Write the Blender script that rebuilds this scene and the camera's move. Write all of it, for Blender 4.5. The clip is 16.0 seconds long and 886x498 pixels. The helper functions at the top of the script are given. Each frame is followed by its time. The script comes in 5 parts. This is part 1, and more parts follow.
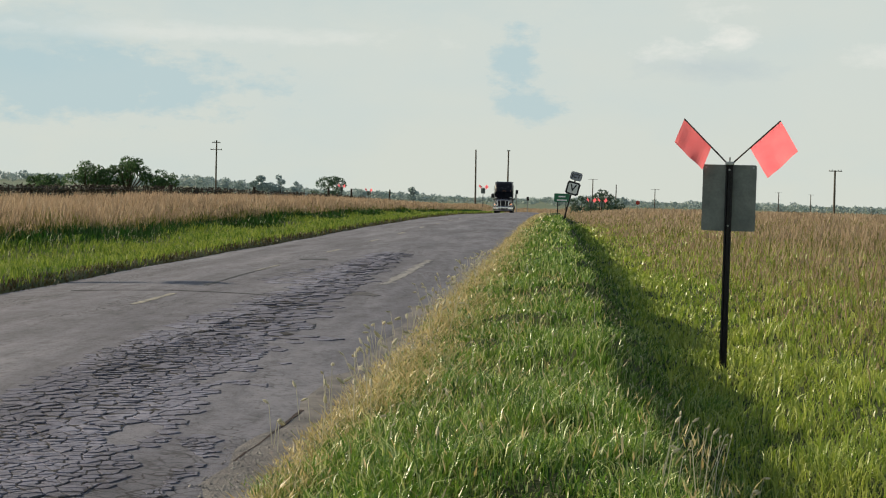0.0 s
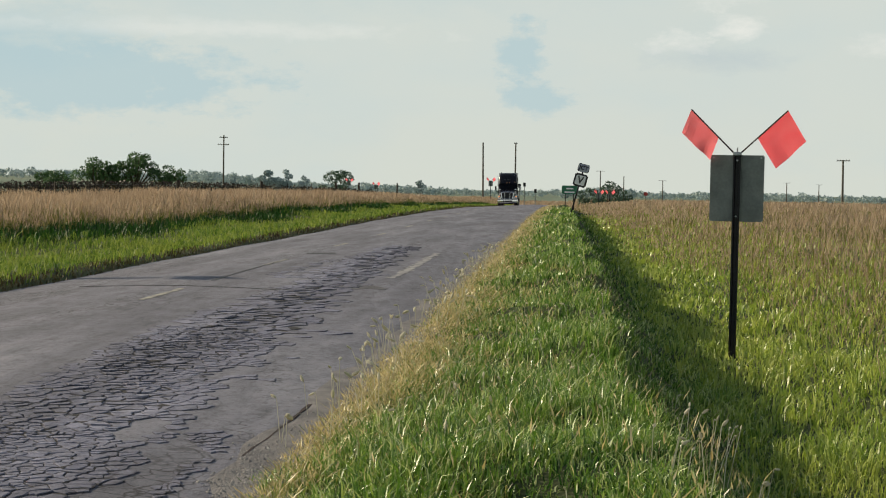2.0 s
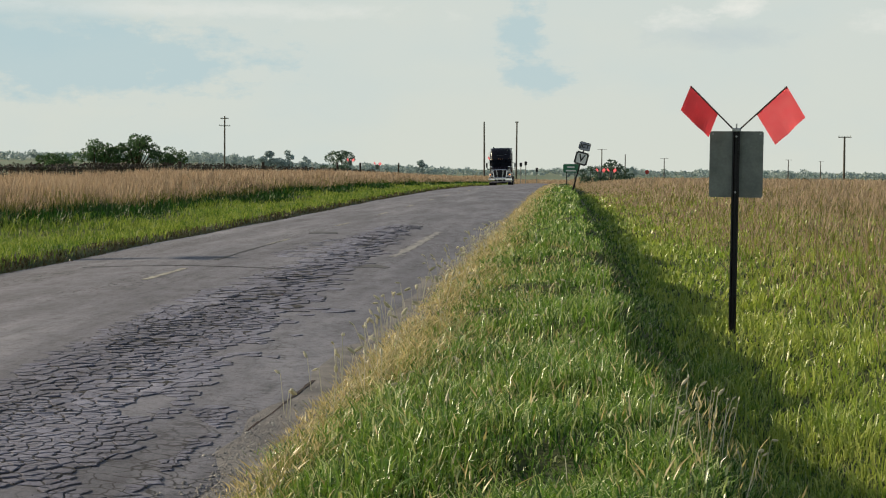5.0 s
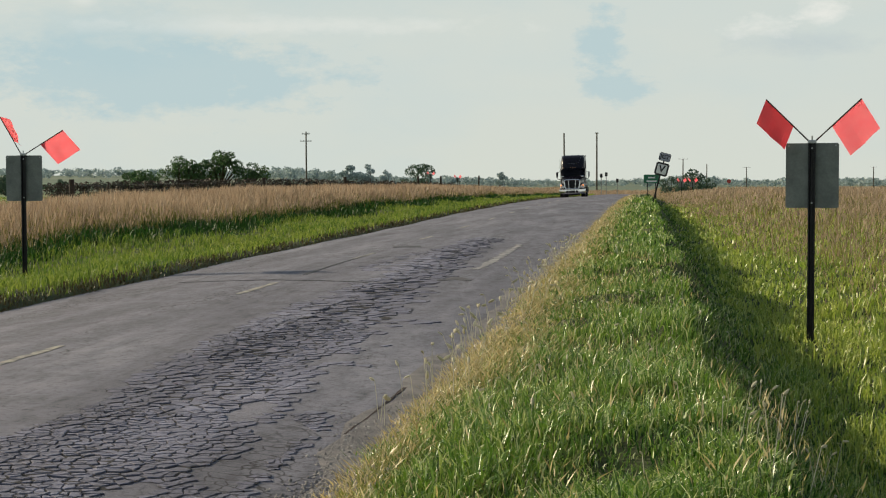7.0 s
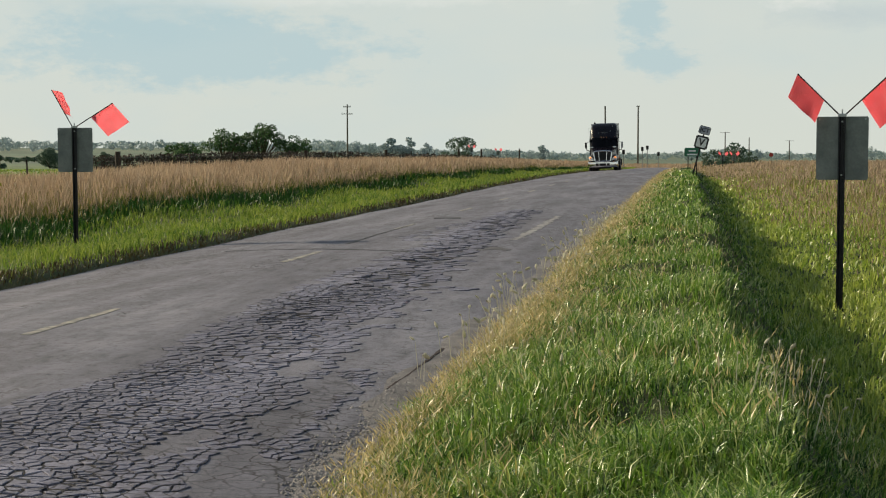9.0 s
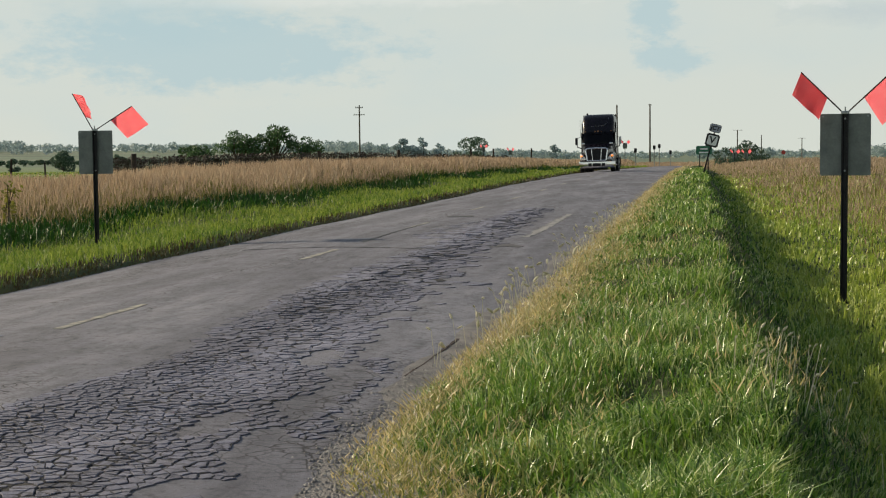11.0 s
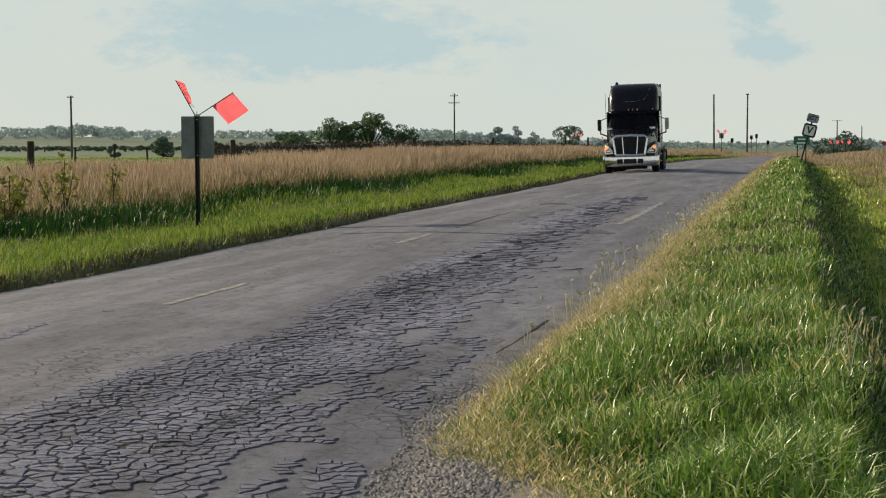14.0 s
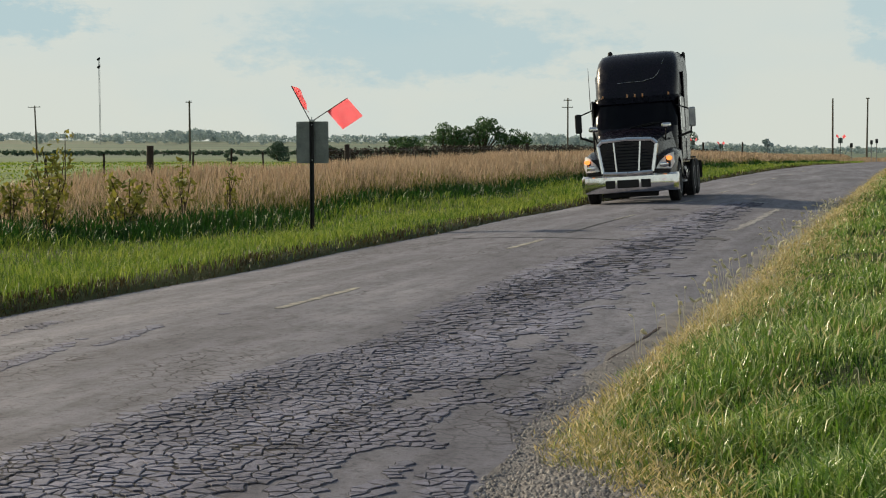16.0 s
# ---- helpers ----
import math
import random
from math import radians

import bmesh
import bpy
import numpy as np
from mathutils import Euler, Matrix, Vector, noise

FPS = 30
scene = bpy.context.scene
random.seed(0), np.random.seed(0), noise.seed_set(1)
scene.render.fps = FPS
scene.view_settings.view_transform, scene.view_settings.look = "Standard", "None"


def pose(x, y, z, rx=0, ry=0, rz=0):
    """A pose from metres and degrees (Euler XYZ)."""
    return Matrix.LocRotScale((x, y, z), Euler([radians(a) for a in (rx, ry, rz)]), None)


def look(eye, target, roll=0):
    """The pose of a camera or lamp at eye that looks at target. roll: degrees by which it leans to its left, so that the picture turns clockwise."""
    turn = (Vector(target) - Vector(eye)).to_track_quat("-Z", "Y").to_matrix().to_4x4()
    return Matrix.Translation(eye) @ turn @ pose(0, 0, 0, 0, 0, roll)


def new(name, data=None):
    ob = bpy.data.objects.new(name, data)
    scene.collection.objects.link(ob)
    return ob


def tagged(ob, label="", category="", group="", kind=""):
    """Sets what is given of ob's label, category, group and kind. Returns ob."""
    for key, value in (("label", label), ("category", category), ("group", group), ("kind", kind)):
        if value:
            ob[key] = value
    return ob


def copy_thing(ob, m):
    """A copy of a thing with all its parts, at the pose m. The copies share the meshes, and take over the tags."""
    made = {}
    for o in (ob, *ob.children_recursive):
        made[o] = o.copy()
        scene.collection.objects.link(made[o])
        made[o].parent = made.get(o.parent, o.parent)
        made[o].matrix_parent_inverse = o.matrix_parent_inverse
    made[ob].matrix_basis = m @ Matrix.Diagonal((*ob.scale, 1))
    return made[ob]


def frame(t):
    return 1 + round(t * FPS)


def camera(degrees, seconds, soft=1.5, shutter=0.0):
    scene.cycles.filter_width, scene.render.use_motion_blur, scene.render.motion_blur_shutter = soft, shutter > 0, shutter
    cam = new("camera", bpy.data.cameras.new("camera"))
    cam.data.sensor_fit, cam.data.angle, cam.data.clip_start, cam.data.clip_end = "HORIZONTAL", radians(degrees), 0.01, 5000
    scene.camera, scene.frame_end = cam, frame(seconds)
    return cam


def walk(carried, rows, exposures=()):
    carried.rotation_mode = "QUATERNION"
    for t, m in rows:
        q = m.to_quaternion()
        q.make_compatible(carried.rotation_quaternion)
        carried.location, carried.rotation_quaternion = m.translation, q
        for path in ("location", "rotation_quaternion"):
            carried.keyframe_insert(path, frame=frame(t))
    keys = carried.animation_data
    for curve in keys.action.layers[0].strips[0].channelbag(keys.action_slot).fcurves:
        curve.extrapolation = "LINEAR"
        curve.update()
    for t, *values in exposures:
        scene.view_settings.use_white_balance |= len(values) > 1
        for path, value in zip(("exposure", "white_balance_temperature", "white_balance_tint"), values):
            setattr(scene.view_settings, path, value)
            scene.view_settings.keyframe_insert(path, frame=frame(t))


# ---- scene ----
from itertools import product

T_END = 16.0
cam = camera(33.6, T_END, 1.1)
# seconds, eye x, y, z, yaw, pitch, roll
PATH = [
    (0, 0.001, 1.006, 1.458, 4.335, -2.300, -1.503),
    (0.5, -0.008, 1.002, 1.454, 4.502, -2.002, -1.482),
    (1, -0.005, 1.006, 1.447, 4.586, -1.918, -1.343),
    (1.5, 0.005, 1.020, 1.457, 4.581, -2.288, -1.091),
    (2, 0.006, 1.035, 1.456, 4.630, -2.575, -1.016),
    (2.5, -0.002, 1.011, 1.454, 4.482, -2.744, -1.058),
    (3, -0.006, 1.011, 1.447, 4.217, -3.071, -1.166),
    (5.5, 0.047, 0.866, 1.440, 5.161, -3.561, -0.068),
    (6, 0.093, 0.699, 1.441, 7.411, -4.538, 0.910),
    (6.5, 0.070, 0.563, 1.456, 7.838, -3.700, 0.463),
    (7, 0.050, 0.397, 1.480, 7.800, -2.901, 0.199),
    (7.5, 0.104, 0.248, 1.475, 8.251, -3.403, -0.048),
    (8, 0.152, 0.089, 1.472, 8.685, -4.191, -0.195),
    (8.5, 0.143, -0.022, 1.476, 8.801, -3.636, -0.073),
    (9, 0.154, -0.159, 1.469, 9.392, -3.945, 0.111),
    (11.5, 0.261, -0.753, 1.460, 9.978, -3.928, 0.641),
    (12, 0.306, -0.874, 1.461, 10.561, -4.065, 0.504),
    (12.5, 0.322, -1.010, 1.443, 11.039, -4.996, 0.565),
    (13, 0.297, -1.040, 1.452, 11.242, -4.976, 0.651),
    (13.5, 0.287, -1.061, 1.451, 12.483, -4.854, 0.468),
    (14, 0.304, -1.008, 1.441, 13.541, -4.366, 0.155),
    (14.5, 0.329, -0.978, 1.436, 14.063, -4.266, 0.057),
    (15, 0.324, -0.996, 1.440, 15.164, -4.226, 0.046),
    (15.5, 0.330, -1.004, 1.446, 16.028, -4.300, 0.224),
    (16, 0.314, -1.019, 1.451, 17.944, -4.180, 0.113),
]
walk(cam, [(t, pose(x, y, z, 90 + p, r, w)) for t, x, y, z, w, p, r in PATH])

# ---- light ----
SUN_AZ = math.atan2(-0.93, 0.37)      # clockwise from +y
SUN_EL = radians(22)
world = bpy.data.worlds.new("sky")
scene.world = world
world.use_nodes = True


def build_world():
    nt = world.node_tree
    n, l = nt.nodes, nt.links
    n.clear()
    out, bg = n.new("ShaderNodeOutputWorld"), n.new("ShaderNodeBackground")
    sky = n.new("ShaderNodeTexSky")
    sky.sky_type, sky.sun_disc = "NISHITA", False
    sky.sun_elevation, sky.sun_rotation = SUN_EL, SUN_AZ
    sky.air_density, sky.dust_density = 1.0, 2.0
    tc = n.new("ShaderNodeTexCoord")
    sep = n.new("ShaderNodeSeparateXYZ")
    l.new(tc.outputs["Generated"], sep.inputs[0])

    def math_node(op, a, b=None, clamp=False):
        m = n.new("ShaderNodeMath")
        m.operation, m.use_clamp = op, clamp
        for k, v in enumerate((a, b)):
            if v is None:
                continue
            if isinstance(v, (int, float)):
                m.inputs[k].default_value = v
            else:
                l.new(v, m.inputs[k])
        return m.outputs[0]

    az = math_node("ARCTAN2", sep.outputs[0], sep.outputs[1])     # right of the road is positive
    el = math_node("ARCSINE", sep.outputs[2])
    comb = n.new("ShaderNodeCombineXYZ")
    l.new(az, comb.inputs[0])
    l.new(math_node("MULTIPLY", el, 2.2), comb.inputs[1])

    def tex(scale, detail, rough, seed):
        t = n.new("ShaderNodeTexNoise")
        t.noise_dimensions = "4D"
        t.inputs["Scale"].default_value, t.inputs["Detail"].default_value = scale, detail
        t.inputs["Roughness"].default_value, t.inputs["W"].default_value = rough, seed
        l.new(comb.outputs[0], t.inputs["Vector"])
        return t.outputs["Fac"]

    edge = tex(30, 8, 0.68, 1.3)
    broad = tex(5, 4, 0.55, 4.1)

    def blob(a, e, wa, we, soft, wob):
        """A cloud form about azimuth a and elevation e, in radians, its rim broken by noise."""
        da = math_node("DIVIDE", math_node("SUBTRACT", az, a), wa)
        de = math_node("DIVIDE", math_node("SUBTRACT", el, e), we)
        r = math_node("SQRT", math_node("ADD", math_node("MULTIPLY", da, da), math_node("MULTIPLY", de, de)))
        r = math_node("ADD", r, math_node("MULTIPLY", math_node("SUBTRACT", edge, 0.5), wob))
        return math_node("DIVIDE", math_node("SUBTRACT", 1.0, r), soft, True)

    def paint(base, mask, color, amount):
        mix = n.new("ShaderNodeMix")
        mix.data_type = "RGBA"
        l.new(math_node("MULTIPLY", mask, amount), mix.inputs[0])
        l.new(base, mix.inputs[6])
        mix.inputs[7].default_value = (*color, 1)
        return mix.outputs[2]

    scaled = n.new("ShaderNodeMix")
    scaled.data_type, scaled.blend_type = "RGBA", "MULTIPLY"
    scaled.inputs[0].default_value = 1.0
    l.new(sky.outputs[0], scaled.inputs[6])
    scaled.inputs[7].default_value = (0.10, 0.10, 0.10, 1)
    full = n.new("ShaderNodeValue")
    full.outputs[0].default_value = 1.0
    haze = math_node("SUBTRACT", 1.0, math_node("DIVIDE", math_node("SUBTRACT", el, 0.17), 0.34, True))
    c = paint(scaled.outputs[2], full.outputs[0], (0.17, 0.22, 0.27), 0.6)
    c = paint(c, haze, (0.66, 0.71, 0.66), 0.95)
    low = math_node("DIVIDE", math_node("SUBTRACT", 0.075, el), 0.09, True)
    c = paint(c, low, (0.67, 0.70, 0.62), 0.85)
    veil = math_node("DIVIDE", math_node("SUBTRACT", broad, 0.5), 0.18, True)
    c = paint(c, veil, (0.56, 0.66, 0.66), 0.45)
    for a, e, wa, we, soft, wob, col, k in CLOUDS:
        c = paint(c, blob(a, e, wa, we, soft, wob), col, k)
    l.new(c, bg.inputs["Color"])
    bg.inputs["Strength"].default_value = 1.0
    l.new(bg.outputs[0], out.inputs[0])


BLUE, GREY, WHITE = (0.46, 0.60, 0.63), (0.50, 0.58, 0.60), (0.84, 0.84, 0.78)
CLOUDS = (
    (-0.33, 0.066, 0.14, 0.030, 0.42, 2.2, BLUE, 0.8),
    (-0.36, 0.090, 0.09, 0.030, 0.6, 1.3, BLUE, 0.6),
    (-0.020, 0.060, 0.026, 0.014, 0.45, 2.8, BLUE, 0.75),
    (-0.028, 0.090, 0.019, 0.022, 0.45, 2.8, BLUE, 0.8),
    (0.10, 0.086, 0.060, 0.012, 1.0, 2.6, GREY, 0.55),
    (0.075, 0.097, 0.028, 0.009, 1.3, 4.5, WHITE, 0.75),
    (0.115, 0.104, 0.022, 0.012, 1.3, 4.5, WHITE, 0.75),
    (0.105, 0.125, 0.030, 0.008, 1.4, 4.5, WHITE, 0.5),
    (0.215, 0.094, 0.03, 0.010, 1.1, 3.0, WHITE, 0.6),
    (-0.60, 0.080, 0.07, 0.018, 0.4, 2.6, BLUE, 0.95),
    (-0.63, 0.090, 0.02, 0.016, 0.7, 3.2, WHITE, 0.8),
    (-0.24, 0.100, 0.16, 0.008, 0.8, 3.0, WHITE, 0.35),
    (-0.19, 0.135, 0.25, 0.030, 0.9, 1.4, BLUE, 0.35),
    (-0.375, 0.118, 0.012, 0.010, 0.9, 1.5, WHITE, 0.6),
)
build_world()
sun = new("sun", bpy.data.lights.new("sun", "SUN"))
sun.data.energy, sun.data.angle, sun.data.color = 5.0, radians(0.7), (1.0, 0.84, 0.60)
sun.matrix_world = look((math.sin(SUN_AZ) * math.cos(SUN_EL) * 90, math.cos(SUN_AZ) * math.cos(SUN_EL) * 90, math.sin(SUN_EL) * 90), (0, 0, 0))
scene.view_settings.exposure = 0.0


# ---- materials ----
def rgb(h):
    v = [int(h[i:i + 2], 16) / 255 for i in (0, 2, 4)]
    return tuple(x / 12.92 if x < 0.04045 else ((x + 0.055) / 1.055) ** 2.4 for x in v)


def base_material(name, rough=0.7, metal=0.0):
    m = bpy.data.materials.new(name)
    m.use_nodes = True
    p = m.node_tree.nodes["Principled BSDF"]
    p.inputs["Roughness"].default_value, p.inputs["Metallic"].default_value = rough, metal
    return m, m.node_tree.nodes, m.node_tree.links, p


def noise_node(n, l, scale, detail=4, rough=0.55, stretch=None):
    tc, t = n.new("ShaderNodeTexCoord"), n.new("ShaderNodeTexNoise")
    t.inputs["Scale"].default_value, t.inputs["Detail"].default_value, t.inputs["Roughness"].default_value = scale, detail, rough
    if stretch:
        mp = n.new("ShaderNodeMapping")
        mp.inputs["Scale"].default_value = stretch
        l.new(tc.outputs["Object"], mp.inputs[0])
        l.new(mp.outputs[0], t.inputs["Vector"])
    else:
        l.new(tc.outputs["Object"], t.inputs["Vector"])
    return t.outputs["Fac"]


def ramp(n, l, fac, stops):
    r = n.new("ShaderNodeValToRGB")
    e = r.color_ramp.elements
    while len(e) < len(stops):
        e.new(0.5)
    for k, (pos, col) in enumerate(stops):
        e[k].position, e[k].color = pos, (*col, 1)
    l.new(fac, r.inputs[0])
    return r.outputs[0]


def mix_color(n, l, fac, a, b, blend="MIX"):
    m = n.new("ShaderNodeMix")
    m.data_type, m.blend_type = "RGBA", blend
    for k, v in ((0, fac), (6, a), (7, b)):
        if isinstance(v, (int, float)):
            m.inputs[k].default_value = v
        elif isinstance(v, tuple):
            m.inputs[k].default_value = (*v, 1)
        else:
            l.new(v, m.inputs[k])
    return m.outputs[2]


def bump(n, l, p, height, strength, dist):
    b = n.new("ShaderNodeBump")
    b.inputs["Strength"].default_value, b.inputs["Distance"].default_value = strength, dist
    l.new(height, b.inputs["Height"])
    l.new(b.outputs[0], p.inputs["Normal"])


def surface(name, a, b, scale=6, rough=0.7, metal=0.0, fine=60, bumpy=0.15, stretch=None, spread=(0.35, 0.65)):
    """A worn surface between the colours a and b, with broad stains and fine grain."""
    m, n, l, p = base_material(name, rough, metal)
    c = ramp(n, l, noise_node(n, l, scale, 5, 0.6, stretch), ((spread[0], a), (spread[1], b)))
    g = noise_node(n, l, fine, 3, 0.6, stretch)
    c = mix_color(n, l, 0.35, c, ramp(n, l, g, ((0.3, (0.55, 0.55, 0.55)), (0.7, (1, 1, 1)))), "MULTIPLY")
    l.new(c, p.inputs["Base Color"])
    if bumpy:
        bump(n, l, p, g, bumpy, 0.02)
    return m


def blade_material(name, cols, patch_cols, patch_scale=0.6, patch=0.5, trans=0.45, gloss=0.55):
    """Leaves and stalks: each blade its own tone, patches over the ground, light passing through."""
    m, n, l, p = base_material(name, gloss)
    geo = n.new("ShaderNodeNewGeometry")
    k = len(cols) - 1
    c = ramp(n, l, geo.outputs["Random Per Island"], [(i / k, v) for i, v in enumerate(cols)])
    f = noise_node(n, l, patch_scale, 4, 0.6)
    c2 = ramp(n, l, f, ((0.38, patch_cols[0]), (0.62, patch_cols[1])))
    c = mix_color(n, l, patch, c, c2)
    l.new(c, p.inputs["Base Color"])
    p.inputs["Specular IOR Level"].default_value = 0.35 if gloss > 0.5 else 0.7
    tr, mx = n.new("ShaderNodeBsdfTranslucent"), n.new("ShaderNodeMixShader")
    l.new(c, tr.inputs["Color"])
    mx.inputs[0].default_value = trans
    l.new(p.outputs[0], mx.inputs[1])
    l.new(tr.outputs[0], mx.inputs[2])
    l.new(mx.outputs[0], n["Material Output"].inputs[0])
    return m


def plain(name, color, rough=0.5, metal=0.0, emit=0.0):
    m, n, l, p = base_material(name, rough, metal)
    v = noise_node(n, l, 9, 4)
    l.new(mix_color(n, l, 0.3, color, ramp(n, l, v, ((0.3, tuple(0.65 * c for c in color)), (0.7, tuple(min(1, 1.15 * c) for c in color))))), p.inputs["Base Color"])
    if emit:
        p.inputs["Emission Color"].default_value = (*color, 1)
        p.inputs["Emission Strength"].default_value = emit
    return m


# ---- mesh tools ----
def mesh_object(name, verts, faces, material, parent=None, smooth=False):
    me = bpy.data.meshes.new(name)
    me.from_pydata(verts, [], faces)
    me.materials.append(material)
    if smooth:
        me.polygons.foreach_set("use_smooth", [True] * len(me.polygons))
    ob = new(name, me)
    ob.parent = parent
    return ob


def quick_mesh(name, verts, tris, material, smooth=False):
    """A big mesh from numpy arrays of points and triangles."""
    me = bpy.data.meshes.new(name)
    me.vertices.add(len(verts))
    me.vertices.foreach_set("co", np.asarray(verts, dtype=np.float32).ravel())
    me.loops.add(tris.size)
    me.loops.foreach_set("vertex_index", tris.ravel().astype(np.int32))
    me.polygons.add(len(tris))
    me.polygons.foreach_set("loop_start", np.arange(0, tris.size, 3, dtype=np.int32))
    me.materials.append(material)
    me.update(calc_edges=True)
    if smooth:
        me.polygons.foreach_set("use_smooth", [True] * len(me.polygons))
    return new(name, me)


def part(name, bm, material, parent, label=""):
    me = bpy.data.meshes.new(name)
    bmesh.ops.recalc_face_normals(bm, faces=bm.faces[:])
    bm.to_mesh(me)
    bm.free()
    me.materials.append(material)
    ob = new(name, me)
    ob.parent = parent
    if label:
        tagged(ob, label)
    return ob


def box(bm, x0, x1, y0, y1, z0, z1, bevel=0.0, seg=2):
    r = bmesh.ops.create_cube(bm, size=1.0)
    vs = r["verts"]
    for v in vs:
        v.co = Vector(((x0 + x1) / 2 + v.co.x * (x1 - x0), (y0 + y1) / 2 + v.co.y * (y1 - y0), (z0 + z1) / 2 + v.co.z * (z1 - z0)))
    if bevel:
        es = list({e for v in vs for e in v.link_edges})
        bmesh.ops.bevel(bm, geom=es, offset=bevel, segments=seg, affect="EDGES", profile=0.5)
    return bm


def rod(bm, a, b, r0, r1=None, seg=8):
    """A tapered round bar from a to b."""
    a, b = Vector(a), Vector(b)
    d = b - a
    m = Matrix.Translation((a + b) / 2) @ d.to_track_quat("Z", "Y").to_matrix().to_4x4()
    bmesh.ops.create_cone(bm, cap_ends=True, segments=seg, radius1=r0, radius2=r0 if r1 is None else r1, depth=d.length, matrix=m)
    return bm


def loft(bm, rings, cap=True, closed=True):
    """Skins over rings of equal count."""
    vv = [[bm.verts.new(p) for p in ring] for ring in rings]
    for a, b in zip(vv, vv[1:]):
        k = len(a)
        for i in range(k if closed else k - 1):
            j = (i + 1) % k
            bm.faces.new((a[i], a[j], b[j], b[i]))
    if cap and closed:
        bm.faces.new(vv[0][::-1])
        bm.faces.new(vv[-1])
    return bm


def smoothstep(a, b, x):
    t = np.clip((np.asarray(x, float) - a) / (b - a), 0, 1)
    return t * t * (3 - 2 * t)


# ---- the lie of the land ----
def road_z(y):
    y = np.asarray(y, float)
    return np.where(y < 55, 0.0, np.where(y < 135, -0.00009 * (y - 55) ** 2, -0.576 - 0.0119 * (np.minimum(y, 260) - 135)))


def wave(x, y):
    return 0.04 * np.sin(0.9 * x + 0.37 * y) + 0.05 * np.sin(0.31 * x - 0.23 * y + 1.7) + 0.03 * np.sin(1.7 * x + 0.9 * y + 0.4)


ROAD_L, ROAD_R = -7.45, -1.62


def bank_shift(y):
    """How far the crest of the right bank wanders across."""
    return 0.10 * np.sin(0.85 * y + 0.6) + 0.07 * np.sin(2.1 * y + 1.0) + 0.12 * smoothstep(11, 6, y)


def bank_bumps(x, y):
    """Hummocks along the top of the right bank."""
    return (0.035 * np.sin(1.9 * y + 1.3 * x) + 0.03 * np.sin(3.3 * y - 2.1 * x + 1.0) + 0.02 * np.sin(4.1 * x + 5.3 * y)) * smoothstep(-1.3, -0.5, x) * smoothstep(1.6, 0.8, x) * smoothstep(120, 40, y)


def ground_z(x, y):
    x, y = np.asarray(x, float), np.asarray(y, float)
    bumps = bank_bumps(x, y)
    x = x - bank_shift(y) * smoothstep(-0.8, 0.4, x) * smoothstep(2.6, 1.4, x) * smoothstep(90, 50, y)
    prof = bumps + np.interp(x, [-60, -30, -16, -12.5, -10.2, -8.6, -7.6, ROAD_L, ROAD_L + 0.3, ROAD_R - 0.3, ROAD_R, -1.42, -1.25, -1.0, -0.3, 0.48, 0.95, 1.6, 2.6, 4.2, 7, 20, 60],
                     [-0.3, -0.2, 0.0, -0.05, -0.17, -0.06, 0.03, -0.06, -0.20, -0.20, -0.15, -0.085, -0.04, 0.02, 0.08, 0.15, -0.38, -0.54, -0.58, -0.40, -0.05, 0.0, -0.2])
    off = (x > ROAD_L - 0.3) & (x < ROAD_R + 0.3)
    prof = prof * (1 - smoothstep(240, 258, y))
    return prof + road_z(y) + np.where(off, 0.0, wave(x, y)) * smoothstep(0, 1.2, np.minimum(np.abs(x - ROAD_L), np.abs(x - ROAD_R)))


# ---- ground ----
def ground_material():
    """Thatch by the road, green pasture past the fence, far cropland greyed for haze."""
    m, n, l, p = base_material("prairie_ground", 0.95)
    tc, sep = n.new("ShaderNodeTexCoord"), n.new("ShaderNodeSeparateXYZ")
    l.new(tc.outputs["Object"], sep.inputs[0])
    broad = noise_node(n, l, 0.6, 5, 0.6)
    thatch = ramp(n, l, broad, ((0.35, rgb("334220")), (0.65, rgb("55582c"))))
    pasture = ramp(n, l, noise_node(n, l, 0.05, 5, 0.65, (0.5, 2.0, 1)), ((0.35, rgb("587236")), (0.52, rgb("6f8842")), (0.68, rgb("808a4c"))))
    # far fields: distance haze put into their greyed colour
    hazed_crops = ramp(n, l, noise_node(n, l, 0.006, 3, 0.6, (0.35, 2.2, 1)), ((0.40, rgb("566a56")), (0.50, rgb("647a62")), (0.60, rgb("727a66"))))

    def band(v, a, b):
        k = n.new("ShaderNodeMapRange")
        k.inputs["From Min"].default_value, k.inputs["From Max"].default_value = a, b
        l.new(v, k.inputs["Value"])
        return k.outputs["Result"]

    c = mix_color(n, l, band(sep.outputs[0], -17, -21), thatch, pasture)
    c = mix_color(n, l, band(sep.outputs[1], 130, 200), c, pasture)
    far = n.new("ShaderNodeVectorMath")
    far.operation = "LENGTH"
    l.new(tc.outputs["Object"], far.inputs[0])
    c = mix_color(n, l, band(far.outputs["Value"], 280, 480), c, hazed_crops)
    fine = noise_node(n, l, 20, 4, 0.6)
    c = mix_color(n, l, 0.4, c, ramp(n, l, fine, ((0.3, (0.5, 0.5, 0.5)), (0.7, (1, 1, 1)))), "MULTIPLY")
    l.new(c, p.inputs["Base Color"])
    bump(n, l, p, fine, 0.5, 0.03)
    return m


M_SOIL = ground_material()


